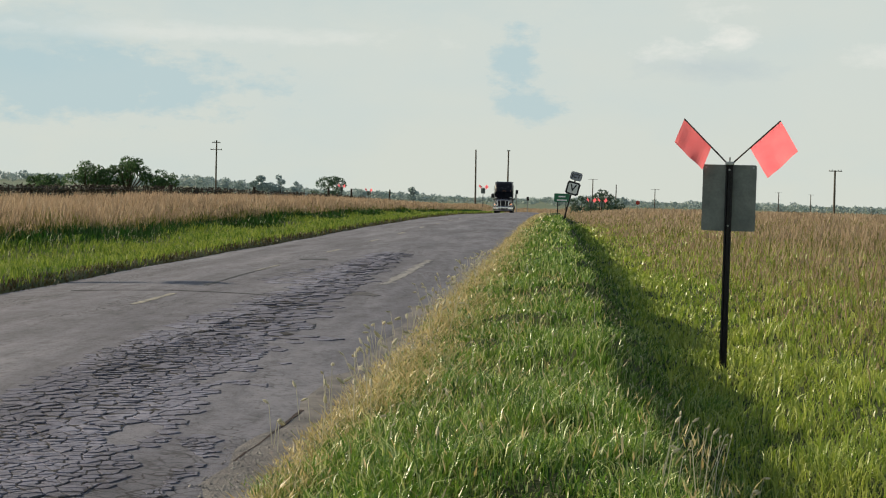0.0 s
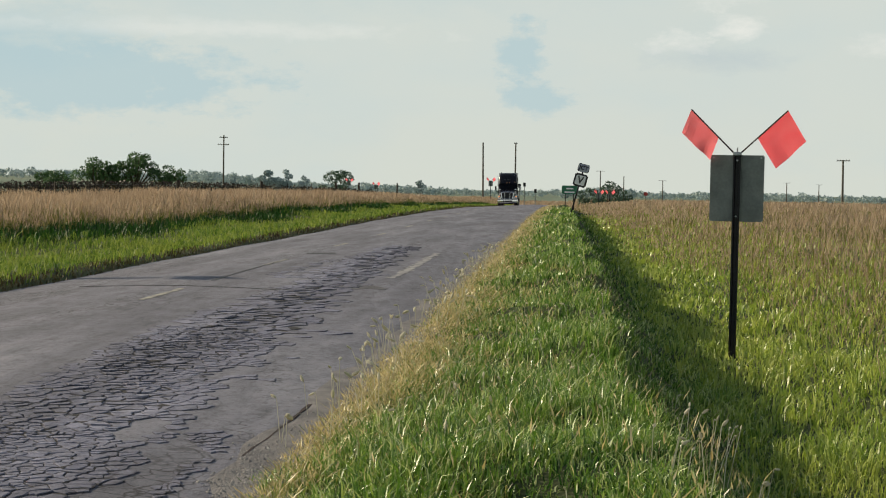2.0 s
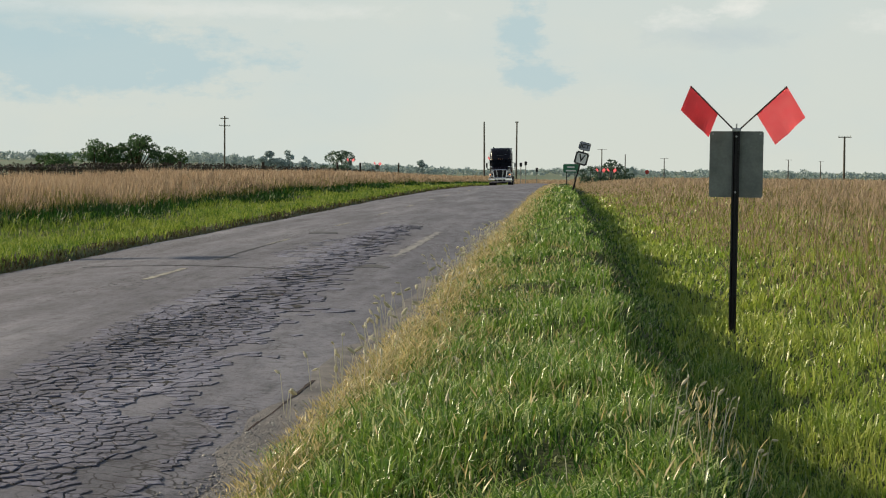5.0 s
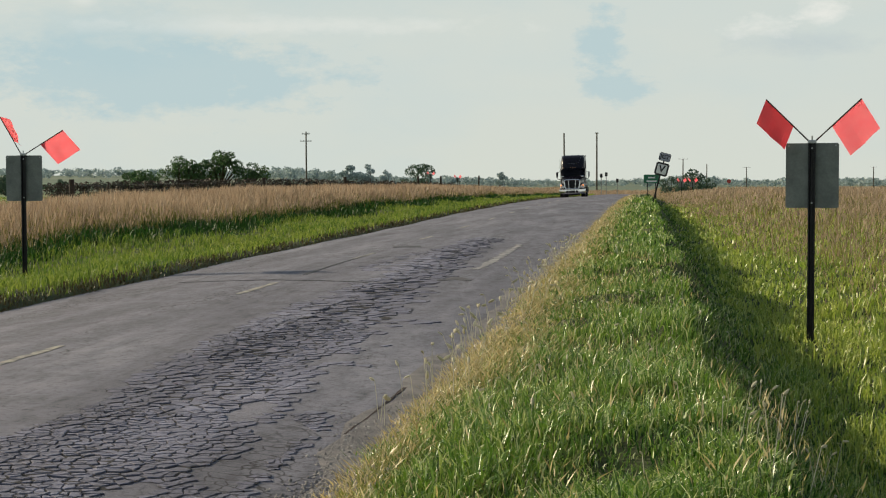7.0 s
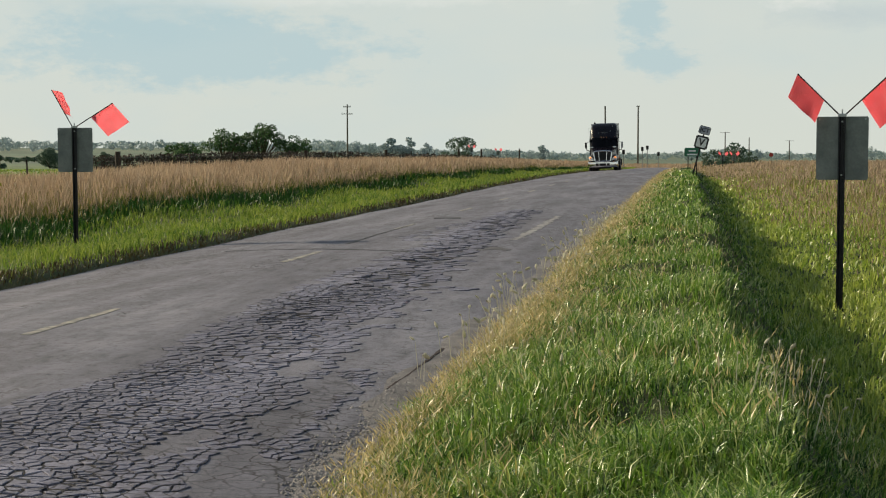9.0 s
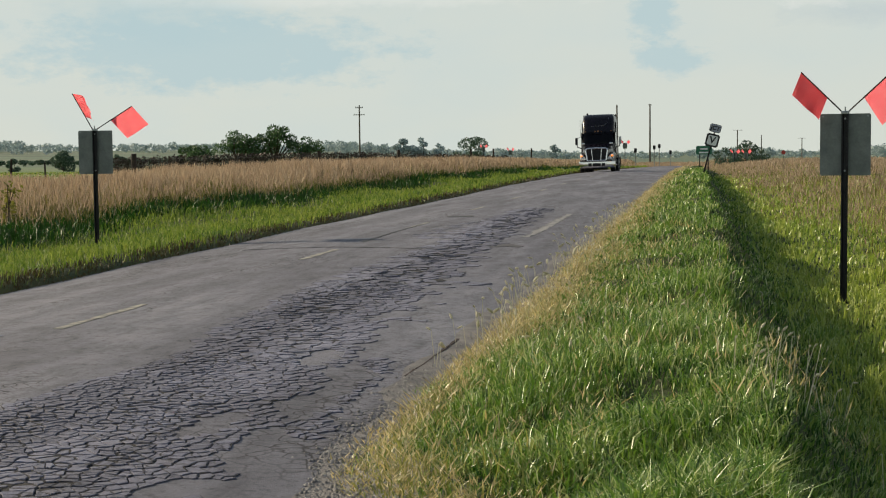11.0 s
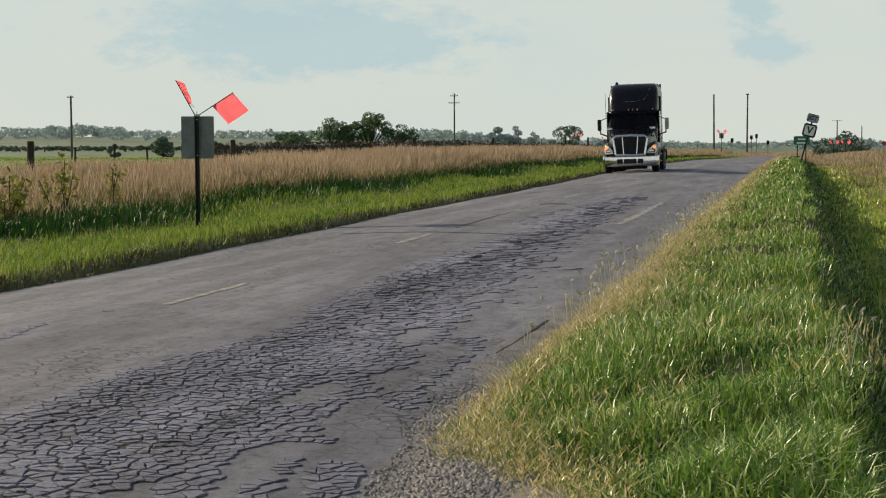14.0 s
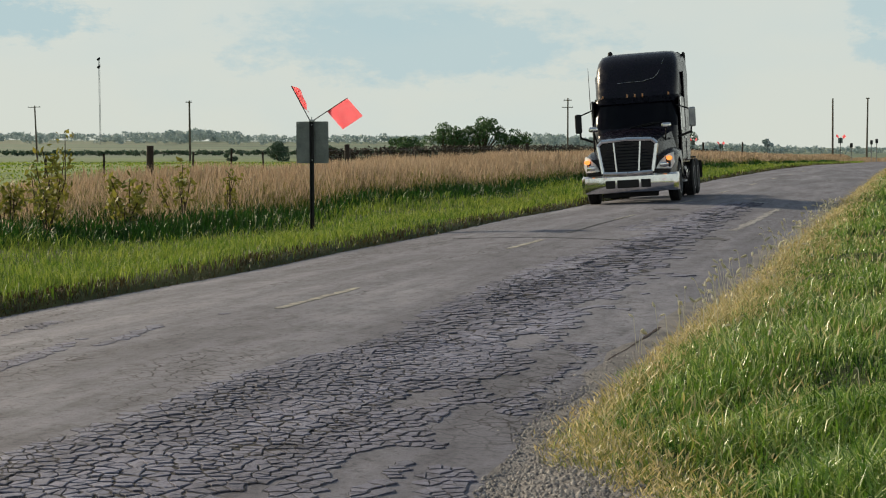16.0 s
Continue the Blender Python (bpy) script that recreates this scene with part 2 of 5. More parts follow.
def far_z(x, y):
    """Low rises at the edge of the plain."""
    d = np.hypot(x, y)
    a = np.arctan2(x, y)
    rise = 9.5 * smoothstep(650, 1500, d) * (0.75 + 0.25 * np.sin(a * 7 + 1)) * (0.03 + 0.97 * smoothstep(-0.02, -0.36, a))
    fall = np.minimum(8.0, 0.0062 * np.maximum(0, d - 230)) * smoothstep(-0.34, -0.12, a) * (y > 0)
    return -0.9 * smoothstep(150, 400, d) * (y > 0) + rise - fall


def build_ground():
    xs = np.unique(np.concatenate([np.linspace(-2600, -60, 30), np.linspace(-60, -16, 20), np.linspace(-16, 12, 96), np.linspace(-2, 3, 46), np.linspace(12, 60, 20), np.linspace(60, 2600, 30), [ROAD_L, ROAD_L + 0.3, ROAD_R - 0.3, ROAD_R]]))
    ys = np.unique(np.concatenate([np.linspace(-1200, -20, 12), np.linspace(-20, 60, 130), np.linspace(3, 30, 120), np.linspace(60, 260, 60), np.linspace(260, 2600, 50)]))
    gx, gy = np.meshgrid(xs, ys)
    z = ground_z(gx, gy) + far_z(gx, gy)
    v = np.stack([gx, gy, z], -1).reshape(-1, 3)
    nx = len(xs)
    i = (np.arange(len(ys) - 1)[:, None] * nx + np.arange(nx - 1)[None, :]).ravel()
    tris = np.concatenate([np.stack([i, i + 1, i + nx + 1], 1), np.stack([i, i + nx + 1, i + nx], 1)])
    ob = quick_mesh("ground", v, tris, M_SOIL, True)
    tagged(ob, "flat grassy prairie ground with a roadside ditch", "ground", kind="structure")


build_ground()


# ---- road ----
def asphalt(PLATE_VARY=0.0):
    m, n, l, p = base_material("worn_asphalt", 0.82)
    stain = noise_node(n, l, 0.9, 6, 0.65, (1.3, 0.16, 1))
    c = ramp(n, l, stain, ((0.32, rgb("62626d")), (0.50, rgb("7c7c87")), (0.70, rgb("9696a0"))))
    grit = noise_node(n, l, 55, 5, 0.75)
    pits = noise_node(n, l, 16, 6, 0.8)
    c = mix_color(n, l, 0.7, c, ramp(n, l, pits, ((0.36, (0.30, 0.30, 0.33)), (0.48, (1, 1, 1)))), "MULTIPLY")
    worn = noise_node(n, l, 5, 6, 0.75, (1.0, 0.35, 1))
    c = mix_color(n, l, 0.55, c, ramp(n, l, worn, ((0.36, (0.45, 0.45, 0.48)), (0.5, (1, 1, 1)), (0.68, (1.18, 1.18, 1.2)))), "MULTIPLY")
    # hairline crazing in worn patches
    tc, vor = n.new("ShaderNodeTexCoord"), n.new("ShaderNodeTexVoronoi")
    warp = n.new("ShaderNodeTexNoise")
    warp.inputs["Scale"].default_value = 6
    add = n.new("ShaderNodeMix")
    add.data_type = "VECTOR"
    add.inputs[0].default_value = 0.12
    l.new(tc.outputs["Object"], warp.inputs["Vector"])
    l.new(tc.outputs["Object"], add.inputs[4])
    l.new(warp.outputs["Color"], add.inputs[5])
    vor.feature = "DISTANCE_TO_EDGE"
    vor.inputs["Scale"].default_value = 8
    l.new(add.outputs[1], vor.inputs["Vector"])
    hair = ramp(n, l, vor.outputs["Distance"], ((0.01, (1, 1, 1)), (0.06, (0, 0, 0))))
    where = ramp(n, l, noise_node(n, l, 0.8, 4, 0.6, (1.6, 0.3, 1)), ((0.50, (0, 0, 0)), (0.60, (1, 1, 1))))
    both = mix_color(n, l, 1.0, hair, where, "MULTIPLY")
    c = mix_color(n, l, both, c, rgb("2c2c32"))
    tone = n.new("ShaderNodeNewGeometry")
    own = n.new("ShaderNodeObjectInfo")
    c = mix_color(n, l, PLATE_VARY, c, ramp(n, l, tone.outputs["Random Per Island"], ((0.0, (0.84, 0.84, 0.87)), (1.0, (1.16, 1.16, 1.20)))), "MULTIPLY")
    c = mix_color(n, l, PLATE_VARY, c, ramp(n, l, own.outputs["Random"], ((0.0, (0.84, 0.86, 0.93)), (1.0, (1.04, 1.06, 1.14)))), "MULTIPLY")
    c = mix_color(n, l, 0.45, c, ramp(n, l, grit, ((0.3, (0.4, 0.4, 0.4)), (0.7, (1.1, 1.1, 1.1)))), "MULTIPLY")
    blot = noise_node(n, l, 2.5, 4, 0.65)
    c = mix_color(n, l, 0.4, c, ramp(n, l, blot, ((0.38, (0.62, 0.62, 0.66)), (0.6, (1, 1, 1)))), "MULTIPLY")
    l.new(c, p.inputs["Base Color"])
    bump(n, l, p, grit, 0.5, 0.012)
    return m


M_ASPHALT = asphalt()
M_PATCH = surface("dark_asphalt_patch", rgb("4a4a4e"), rgb("626166"), 3, 0.85, fine=60, bumpy=0.3)
M_TAR = surface("tar_seam", rgb("1c1c1e"), rgb("2e2e30"), 5, 0.6, fine=50)
M_BROWN = surface("dark_earth", rgb("241a18"), rgb("3e2c28"), 6, 0.9, fine=50, bumpy=0.4)
M_PAINT = surface("worn_road_paint", rgb("7e7c78"), rgb("b2ac9c"), 9, 0.7, fine=90, spread=(0.42, 0.62))
M_CHALK = surface("pale_scuff", rgb("757478"), rgb("a8a6a4"), 5, 0.8, fine=60)


def crown(x):
    return 0.025 - 0.11 * ((x + 4.3) / 3.0) ** 2


def road_height(x, y):
    """The worn surface: a crown, ruts and long dips."""
    return crown(x) + road_z(y) - 0.012 * np.exp(-((x + 3.0) / 0.45) ** 2) + 0.006 * np.sin(0.8 * y + x) + 0.008 * np.sin(0.23 * y + 1)


def right_edge(y):
    """The ragged right edge of the paving, broken away beside the gravel."""
    y = np.asarray(y, float)
    return -1.62 + 0.18 * smoothstep(7.5, 5.0, y) - 0.04 * np.sin(0.7 * y + 0.5) - 0.025 * np.sin(2.3 * y) - 0.02 * np.sin(6.1 * y + 1)


def build_road():
    ys = np.unique(np.concatenate([np.linspace(-25, 45, 350), np.linspace(45, 130, 85), np.linspace(130, 250, 50)]))
    us = np.linspace(0, 1, 40)
    rows = []
    for y in ys:
        a = ROAD_L + 0.06 * math.sin(0.9 * y) + 0.03 * math.sin(3.1 * y)
        b = float(right_edge(y))
        x = a + us * (b - a)
        rows.append(np.stack([x, np.full_like(x, y), road_height(x, y)], -1))
    v = np.array(rows).reshape(-1, 3)
    nx = len(us)
    i = (np.arange(len(ys) - 1)[:, None] * nx + np.arange(nx - 1)[None, :]).ravel()
    tris = np.concatenate([np.stack([i, i + 1, i + nx + 1], 1), np.stack([i, i + nx + 1, i + nx], 1)])
    # a skirt down both broken edges
    rim = np.concatenate([v[0::nx], v[nx - 1::nx]])
    k, m = len(v), len(ys)
    j = np.arange(m - 1)
    a, b = k + j, k + m + j
    c, d = a + 2 * m, b + 2 * m
    skirt = [np.stack([a, a + 1, c + 1], 1), np.stack([a, c + 1, c], 1), np.stack([b, d, d + 1], 1), np.stack([b, d + 1, b + 1], 1)]
    ob = quick_mesh("road", np.concatenate([v, rim, rim - np.array([0, 0, 0.14])]), np.concatenate([tris] + skirt), M_ASPHALT, True)
    return tagged(ob, "worn grey two-lane asphalt road with cracked wheel paths", "road", kind="structure")


road = build_road()


def road_strip(name, pts, width, material, label="", lift=0.005, rag=0.3):
    """A thin band on the road along the points, with ragged rims."""
    rng = np.random.default_rng(len(pts) + int(abs(pts[0][1]) * 10))
    vs, fs = [], []
    dense = []
    for (x0, y0), (x1, y1) in zip(pts, pts[1:]):
        k = max(2, int(math.hypot(x1 - x0, y1 - y0) / 0.12))
        dense += [(x0 + (x1 - x0) * i / k, y0 + (y1 - y0) * i / k) for i in range(k)]
    dense.append(pts[-1])
    for i, (x, y) in enumerate(dense):
        a, b = dense[max(0, i - 1)], dense[min(len(dense) - 1, i + 1)]
        d = Vector((b[0] - a[0], b[1] - a[1])).normalized()
        for s in (-1, 1):
            w = s * width / 2 * (1 + rag * rng.uniform(-1, 1))
            px, py = x - d.y * w, y + d.x * w
            for dz in (lift, -0.03):
                vs.append((px, py, float(road_height(px, py)) + dz))
    for i in range(len(dense) - 1):
        a, b = 4 * i, 4 * i + 4
        fs += [(a, a + 2, b + 2, b), (a, b, b + 1, a + 1), (a + 2, a + 3, b + 3, b + 2)]
    e = 4 * (len(dense) - 1)
    fs += [(0, 1, 3, 2), (e, e + 2, e + 3, e + 1)]
    ob = mesh_object(name, vs, fs, material, road)
    return tagged(ob, label) if label else ob


for k in range(-2, 20):
    road_strip("centre_dash", [(-4.93, 10.55 + 7.45 * k), (-4.95, 12.5 + 7.45 * k)], 0.085, M_PAINT, "worn cream road paint", 0.004, 0.35)


# ---- grass ----
def blades(name, x, y, h, w, lean, material, rng, label, z_off=0.0, plume=0.0, wind=(0.15, -0.1)):
    """Many single blades, each curved and tapering; plume: the share of the height that carries a seed head."""
    n = len(x)
    z = ground_z(x, y) - 0.03 + z_off
    a = rng.uniform(0, 2 * np.pi, n)
    ln = lean * h * rng.uniform(0.3, 1.0, n)
    lx, ly = np.cos(a) * ln + wind[0] * lean * h * 0.5, np.sin(a) * ln + wind[1] * lean * h * 0.5
    f = rng.uniform(0, 2 * np.pi, n)
    sx, sy = np.cos(f) * w / 2, np.sin(f) * w / 2
    P = lambda kx, kh, ks: np.stack([x + lx * kx + sx * ks, y + ly * kx + sy * ks, z + h * kh], 1)
    if plume:
        q = 1 - plume
        v = np.stack([P(0, 0, -0.25), P(0, 0, 0.25), P(0.45, q, 0), P(0.6, q + plume * 0.35, -1), P(0.6, q + plume * 0.35, 1), P(1, 1, 0)], 1)
        t = np.array([(0, 1, 2), (2, 4, 3), (3, 4, 5)])
        c = 6
    else:
        v = np.stack([P(0, 0, -0.8), P(0, 0, 0.8), P(0.32, 0.64, -0.7), P(0.32, 0.64, 0.7), P(1, rng.uniform(0.62, 1.0, n), 0)], 1)
        t = np.array([(0, 1, 3), (0, 3, 2), (2, 3, 4)])
        c = 5
    tris = (t[None] + (np.arange(n) * c)[:, None, None]).reshape(-1, 3)
    ob = quick_mesh(name, v.reshape(-1, 3), tris, material)
    return tagged(ob, label, "grass", kind="stuff")


def scatter(rng, n, x0, x1, y0, y1, power=1.4, keep=None):
    """Points denser near the standpoint."""
    u = rng.uniform(0, 1, n)
    e = 1 - power
    y = (y0 ** e + u * (y1 ** e - y0 ** e)) ** (1 / e)
    x = rng.uniform(x0, x1, n)
    if keep is not None:
        k = keep(x, y)
        x, y = x[k], y[k]
    return x, y


def clump(x, y, s, seed):
    return 0.5 + 0.25 * (np.sin(x * s + seed) + np.sin(y * s * 0.8 + seed * 2.1)) * np.sin((x + y) * s * 0.6 + seed) + 0.25 * np.sin(1.9 * s * x - 1.3 * s * y + seed)


GREEN = [rgb("1e3a10"), rgb("4a761e"), rgb("80a43a"), rgb("5e8a28"), rgb("b2c260"), rgb("e6e8b4")]
M_GREEN = blade_material("green_grass", GREEN, (rgb("3c6a26"), rgb("84a04a")), 0.7, 0.25, 0.34, 0.36)
M_DITCH = blade_material("bright_ditch_grass", [rgb("5c8428"), rgb("8ca63e"), rgb("aabc54"), rgb("c8d27c")], (rgb("78922f"), rgb("b8b65a")), 0.5, 0.3, 0.45, 0.38)
# dark copy of the grass: shade between and below blades put into its colour
M_UNDER_SHADE = blade_material("undergrowth_painted_shade", [rgb("10280c"), rgb("1e4410"), rgb("36681c")], (rgb("183a10"), rgb("3e6c22")), 0.7, 0.4, 0.3)
M_LUSH = blade_material("lush_short_grass", [rgb("345a18"), rgb("5e8028"), rgb("869c3c"), rgb("a4ae54")], (rgb("50742a"), rgb("9aa248")), 0.4, 0.3, 0.40, 0.62)
M_DRY = blade_material("dry_grass", [rgb("94824c"), rgb("c8b47a"), rgb("e0d0a2"), rgb("a89c5a"), rgb("ecdfba"), rgb("968f50")], (rgb("b4a068"), rgb("d8c492")), 0.9, 0.3, 0.4, 0.42)
M_FADED = blade_material("faded_grass", [rgb("5a6a2a"), rgb("888e44"), rgb("a8a45a"), rgb("6c7c34")], (rgb("748038"), rgb("aca05c")), 0.9, 0.35, 0.42, 0.42)
M_EARTHY = blade_material("earthy_edge_grass", [rgb("2c2418"), rgb("4c4028"), rgb("6a5c38"), rgb("565a2c")], (rgb("3a3020"), rgb("5e5634")), 0.9, 0.35, 0.25)
M_TAN = blade_material("tan_seed_grass", [rgb("86725c"), rgb("ac967c"), rgb("c8b49a"), rgb("98846e"), rgb("b8a48a")], (rgb("967f68"), rgb("b8a288")), 0.15, 0.4, 0.4)
M_OLIVE = blade_material("olive_stems", [rgb("566028"), rgb("7c7e3e"), rgb("9c9458"), rgb("686e32")], (rgb("606a30"), rgb("90844c")), 0.2, 0.45, 0.4)
M_PALE = blade_material("pale_seed_heads", [rgb("b8b498"), rgb("dcd6c0"), rgb("b0ac8c")], (rgb("c4beA4"), rgb("dcd4be")), 1.0, 0.3, 0.3)


def apron(y):
    """The left bound of the grass, where gravel has spread at the near corner."""
    return np.maximum(right_edge(y), np.interp(y, [-6.0, 0.0, 4.0, 4.9, 5.5, 6.0, 6.8], [0.75, 0.5, -0.55, -0.93, -1.25, -1.45, -1.72]))


FIELD_LINE = ([12, 18, 25, 45, 65, 100], [3.9, 3.6, 2.9, 2.2, 1.95, 1.6])


def build_grass():
    rng = np.random.default_rng(5)
    seen = lambda x, y: x < 0.30 * y + 2.0
    dist = lambda x, y: np.hypot(x, y)
    # right verge and ditch: low layer coloured dark as shade, then blades in tufts
    x, y = scatter(rng, 105000, -1.75, 9, 3.0, 130, 1.6, seen)
    k = (x > apron(y) + 0.12 + rng.uniform(-0.05, 0.25, len(x))) & (rng.uniform(0, 1, len(x)) < np.where(x < 3.2, 1, np.clip(1.5 - 0.25 * (x - 3.2), 0.25, 1)))
    x, y = x[k], y[k]
    d = dist(x, y)
    h = rng.uniform(0.05, 0.12, len(x)) * smoothstep(-1.9, -0.9, x).clip(0.5)
    blades("verge_undergrowth", x, y, h, np.maximum(0.009, 0.0008 * d) * rng.uniform(0.7, 1.4, len(x)), 0.8, M_UNDER_SHADE, rng, "low undergrowth of the roadside verge, darkened to stand for shade between blades")
    # tufts on the bank: blades fan out from shared feet
    tx, ty = scatter(rng, 33000, -1.75, 1.75, 3.4, 90, 1.85)
    k = (tx > apron(ty) + 0.06 + rng.uniform(0.0, 0.25, len(tx))) & (rng.uniform(0, 1, len(tx)) < np.clip(clump(tx, ty, 5.0, 1.7) * 1.6, 0.42, 1))
    tx, ty = tx[k], ty[k]
    per = 8
    sz = (0.55 + 0.75 * clump(tx, ty, 2.3, 1.0)) * rng.uniform(0.65, 1.25, len(tx)) * np.where(tx > 0.55, 0.68, 1.0) * smoothstep(-0.2, 0.9, tx - apron(ty)).clip(0.5)
    rad = np.repeat(0.035 + 0.0012 * np.hypot(tx, ty), per)
    x, y = np.repeat(tx, per) + rng.normal(0, 1, len(tx) * per) * rad, np.repeat(ty, per) + rng.normal(0, 1, len(tx) * per) * rad
    h = np.repeat(sz, per) * (0.09 + 0.13 * rng.uniform(0, 1, len(x)) ** 1.6)
    d = dist(x, y)
    w = np.maximum(0.0095, 0.00095 * d) * rng.uniform(0.6, 1.4, len(x))
    blades("verge_grass", x, y, h, w, 0.85, M_GREEN, rng, "tufted green grass over the roadside verge")
    x, y = scatter(rng, 200000, 1.1, 8, 3.0, 110, 1.7, seen)
    k = (rng.uniform(0, 1, len(x)) < np.clip(clump(x, y, 4.0, 1.7) * 1.5 + 0.1, 0.55, 1)) & (rng.uniform(0, 1, len(x)) < np.where(x < 3.4, 1, np.clip(1.4 - 0.22 * (x - 3.4), 0.15, 1))) & (x > 1.3 + rng.uniform(-0.2, 0.3, len(x)))
    x, y = x[k], y[k]
    d = dist(x, y)
    h = (0.10 + 0.17 * rng.uniform(0, 1, len(x)) ** 1.8) * (0.7 + 0.6 * clump(x, y, 2.1, 1.0))
    blades("ditch_grass", x, y, h, np.maximum(0.010, 0.0012 * d) * rng.uniform(0.6, 1.5, len(x)), 0.75, M_DITCH, rng, "bright green grass filling the ditch")
    # dry strip beside the paving
    x, y = scatter(rng, 190000, -1.9, -0.2, 3.6, 130, 1.7)
    k = (x > apron(y) + rng.uniform(-0.10, 0.15, len(x))) & (rng.uniform(0, 1, len(x)) < np.clip(1.15 - (x - apron(y)) / np.interp(y, [5, 7.5, 9, 12], [0.30, 0.42, 0.75, 1.0]), 0.04, 1))
    x, y = x[k], y[k]
    d = dist(x, y)
    h = (0.06 + 0.15 * rng.uniform(0, 1, len(x)) ** 1.7) * (0.7 + 0.6 * clump(x, y, 1.7, 3.0)) * smoothstep(0, 0.35, x - apron(y)).clip(0.5)
    straw = rng.uniform(0, 1, len(x)) < np.interp(y, [5.5, 7.5, 9], [0.36, 0.52, 0.74])
    w = np.maximum(0.007, 0.0007 * d) * rng.uniform(0.6, 1.4, len(x))
    blades("dry_edge_grass", x[straw], y[straw], h[straw], w[straw], 0.9, M_DRY, rng, "straw-yellow dry grass fringing the asphalt", plume=0.30)
    blades("faded_edge_grass", x[~straw], y[~straw], h[~straw] * 0.9, w[~straw], 1.0, M_FADED, rng, "yellowed green grass fringing the asphalt")
    # right field of tall seed grass
    x, y = scatter(rng, 330000, 1.5, 95, 12, 330, 1.2, lambda x, y: x < 0.30 * y + 3)
    gap = x - np.interp(y, *FIELD_LINE)
    k = gap > rng.uniform(-0.3, 1.2, len(x))
    x, y, gap = x[k], y[k], gap[k]
    d = dist(x, y)
    h = (0.42 + 0.50 * rng.uniform(0, 1, len(x))) * (0.5 + 0.5 * smoothstep(0, 3.0, gap))
    s = rng.uniform(0, 1, len(x)) < 0.62
    blades("field_stems", x[~s], y[~s], h[~s] * 0.82, np.maximum(0.009, 0.0006 * d[~s]) * rng.uniform(0.6, 1.4, (~s).sum()), 0.5, M_OLIVE, rng, "olive stems of tall unmown field grass")
    blades("field_seed_grass", x[s], y[s], h[s], np.maximum(0.010, 0.0006 * d[s]) * rng.uniform(0.6, 1.4, s.sum()), 0.34, M_TAN, rng, "tall tan seed grass in an unmown field", plume=0.36)
    # tan stalks strayed into the ditch, and a ragged stand on the bank's shoulder
    x, y = scatter(rng, 5500, 2.2, 8, 9, 45, 1.5, seen)
    k = rng.uniform(0, 1, len(x)) < smoothstep(1.8, 5.5, x) * np.clip(clump(x, y, 1.3, 2.0), 0.1, 1)
    x, y = x[k], y[k]
    d = dist(x, y)
    blades("ditch_stalks", x, y, rng.uniform(0.2, 0.55, len(x)), np.maximum(0.010, 0.0007 * d), 0.4, M_TAN, rng, "tan seed stalks strayed into the ditch grass", plume=0.35)
    x, y = rng.normal(0.75, 0.25, 170), 6.2 + rng.gamma(2.0, 0.9, 170)
    blades("shoulder_stalks", x, y, rng.uniform(0.14, 0.36, 170), rng.uniform(0.006, 0.011, 170), 0.3, M_DRY, rng, "ragged tan seed stalks on the shoulder of the bank", plume=0.22)
    x, y = rng.normal(0.0, 0.5, 900), rng.uniform(6, 22, 900)
    k = (x > apron(y) + 0.4) & (clump(x, y, 3.1, 0.5) > 0.5)
    x, y = x[k], y[k]
    blades("bank_seed_stalks", x, y, rng.uniform(0.12, 0.28, len(x)), rng.uniform(0.007, 0.013, len(x)), 0.6, M_DRY, rng, "straw-coloured seed stalks among the bank's grass", plume=0.35)
    # the verge behind the standpoint
    x, y = rng.uniform(-1.6, 9, 11000), rng.uniform(-14, 3.2, 11000)
    k = x > apron(y) + rng.uniform(0.05, 0.4, len(x))
    x, y = x[k], y[k]
    blades("near_verge_grass", x, y, rng.uniform(0.06, 0.18, len(x)), rng.uniform(0.02, 0.04, len(x)), 1.0, M_GREEN, rng, "short trodden green verge grass")
    # left verge
    x, y = scatter(rng, 115000, -13.5, -7.2, 7, 230, 1.3, lambda x, y: x > -0.75 * y - 3)
    k = x < ROAD_L + 0.0 - rng.uniform(-0.05, 0.25, len(x))
    x, y = x[k], y[k]
    d = dist(x, y)
    h = (0.08 + 0.15 * rng.uniform(0, 1, len(x)) ** 1.4) * (0.7 + 0.6 * clump(x, y, 1.3, 2.0)) * np.where(x < -11.3, 1.4, 1.0)
    w = np.maximum(0.012, 0.0007 * d) * rng.uniform(0.6, 1.4, len(x))
    # unmown strip by the belt: dark green, with the belt's shade coloured in
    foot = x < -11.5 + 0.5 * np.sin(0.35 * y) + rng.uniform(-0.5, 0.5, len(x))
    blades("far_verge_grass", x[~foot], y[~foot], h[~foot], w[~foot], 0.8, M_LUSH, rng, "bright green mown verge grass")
    blades("shaded_verge_grass", x[foot], y[foot], h[foot] * 1.25, w[foot] * 1.2, 0.7, M_UNDER_SHADE, rng, "dark green unmown grass below the seed belt, with the shade of the belt in its colour")
    x, y = scatter(rng, 24000, -7.95, -7.25, 7, 180, 1.3)
    k = rng.uniform(0, 1, len(x)) < np.clip((x + 7.9 + 0.15 * np.sin(1.3 * y) + 0.1 * np.sin(3.7 * y)) / 0.5, 0.05, 1)
    x, y = x[k], y[k]
    d = dist(x, y)
    blades("far_edge_grass", x, y, rng.uniform(0.03, 0.11, len(x)), np.maximum(0.012, 0.0008 * d), 1.0, M_EARTHY, rng, "earthy brown low grass fringing the far road edge")
    # left belt of tall seed grass over a dense green foot darkened as shade
    x, y = scatter(rng, 36000, -19, -11.6, 9, 260, 1.2, lambda x, y: x > -0.8 * y - 4)
    k = x < -12.2 + rng.uniform(-0.6, 0.4, len(x))
    x, y = x[k], y[k]
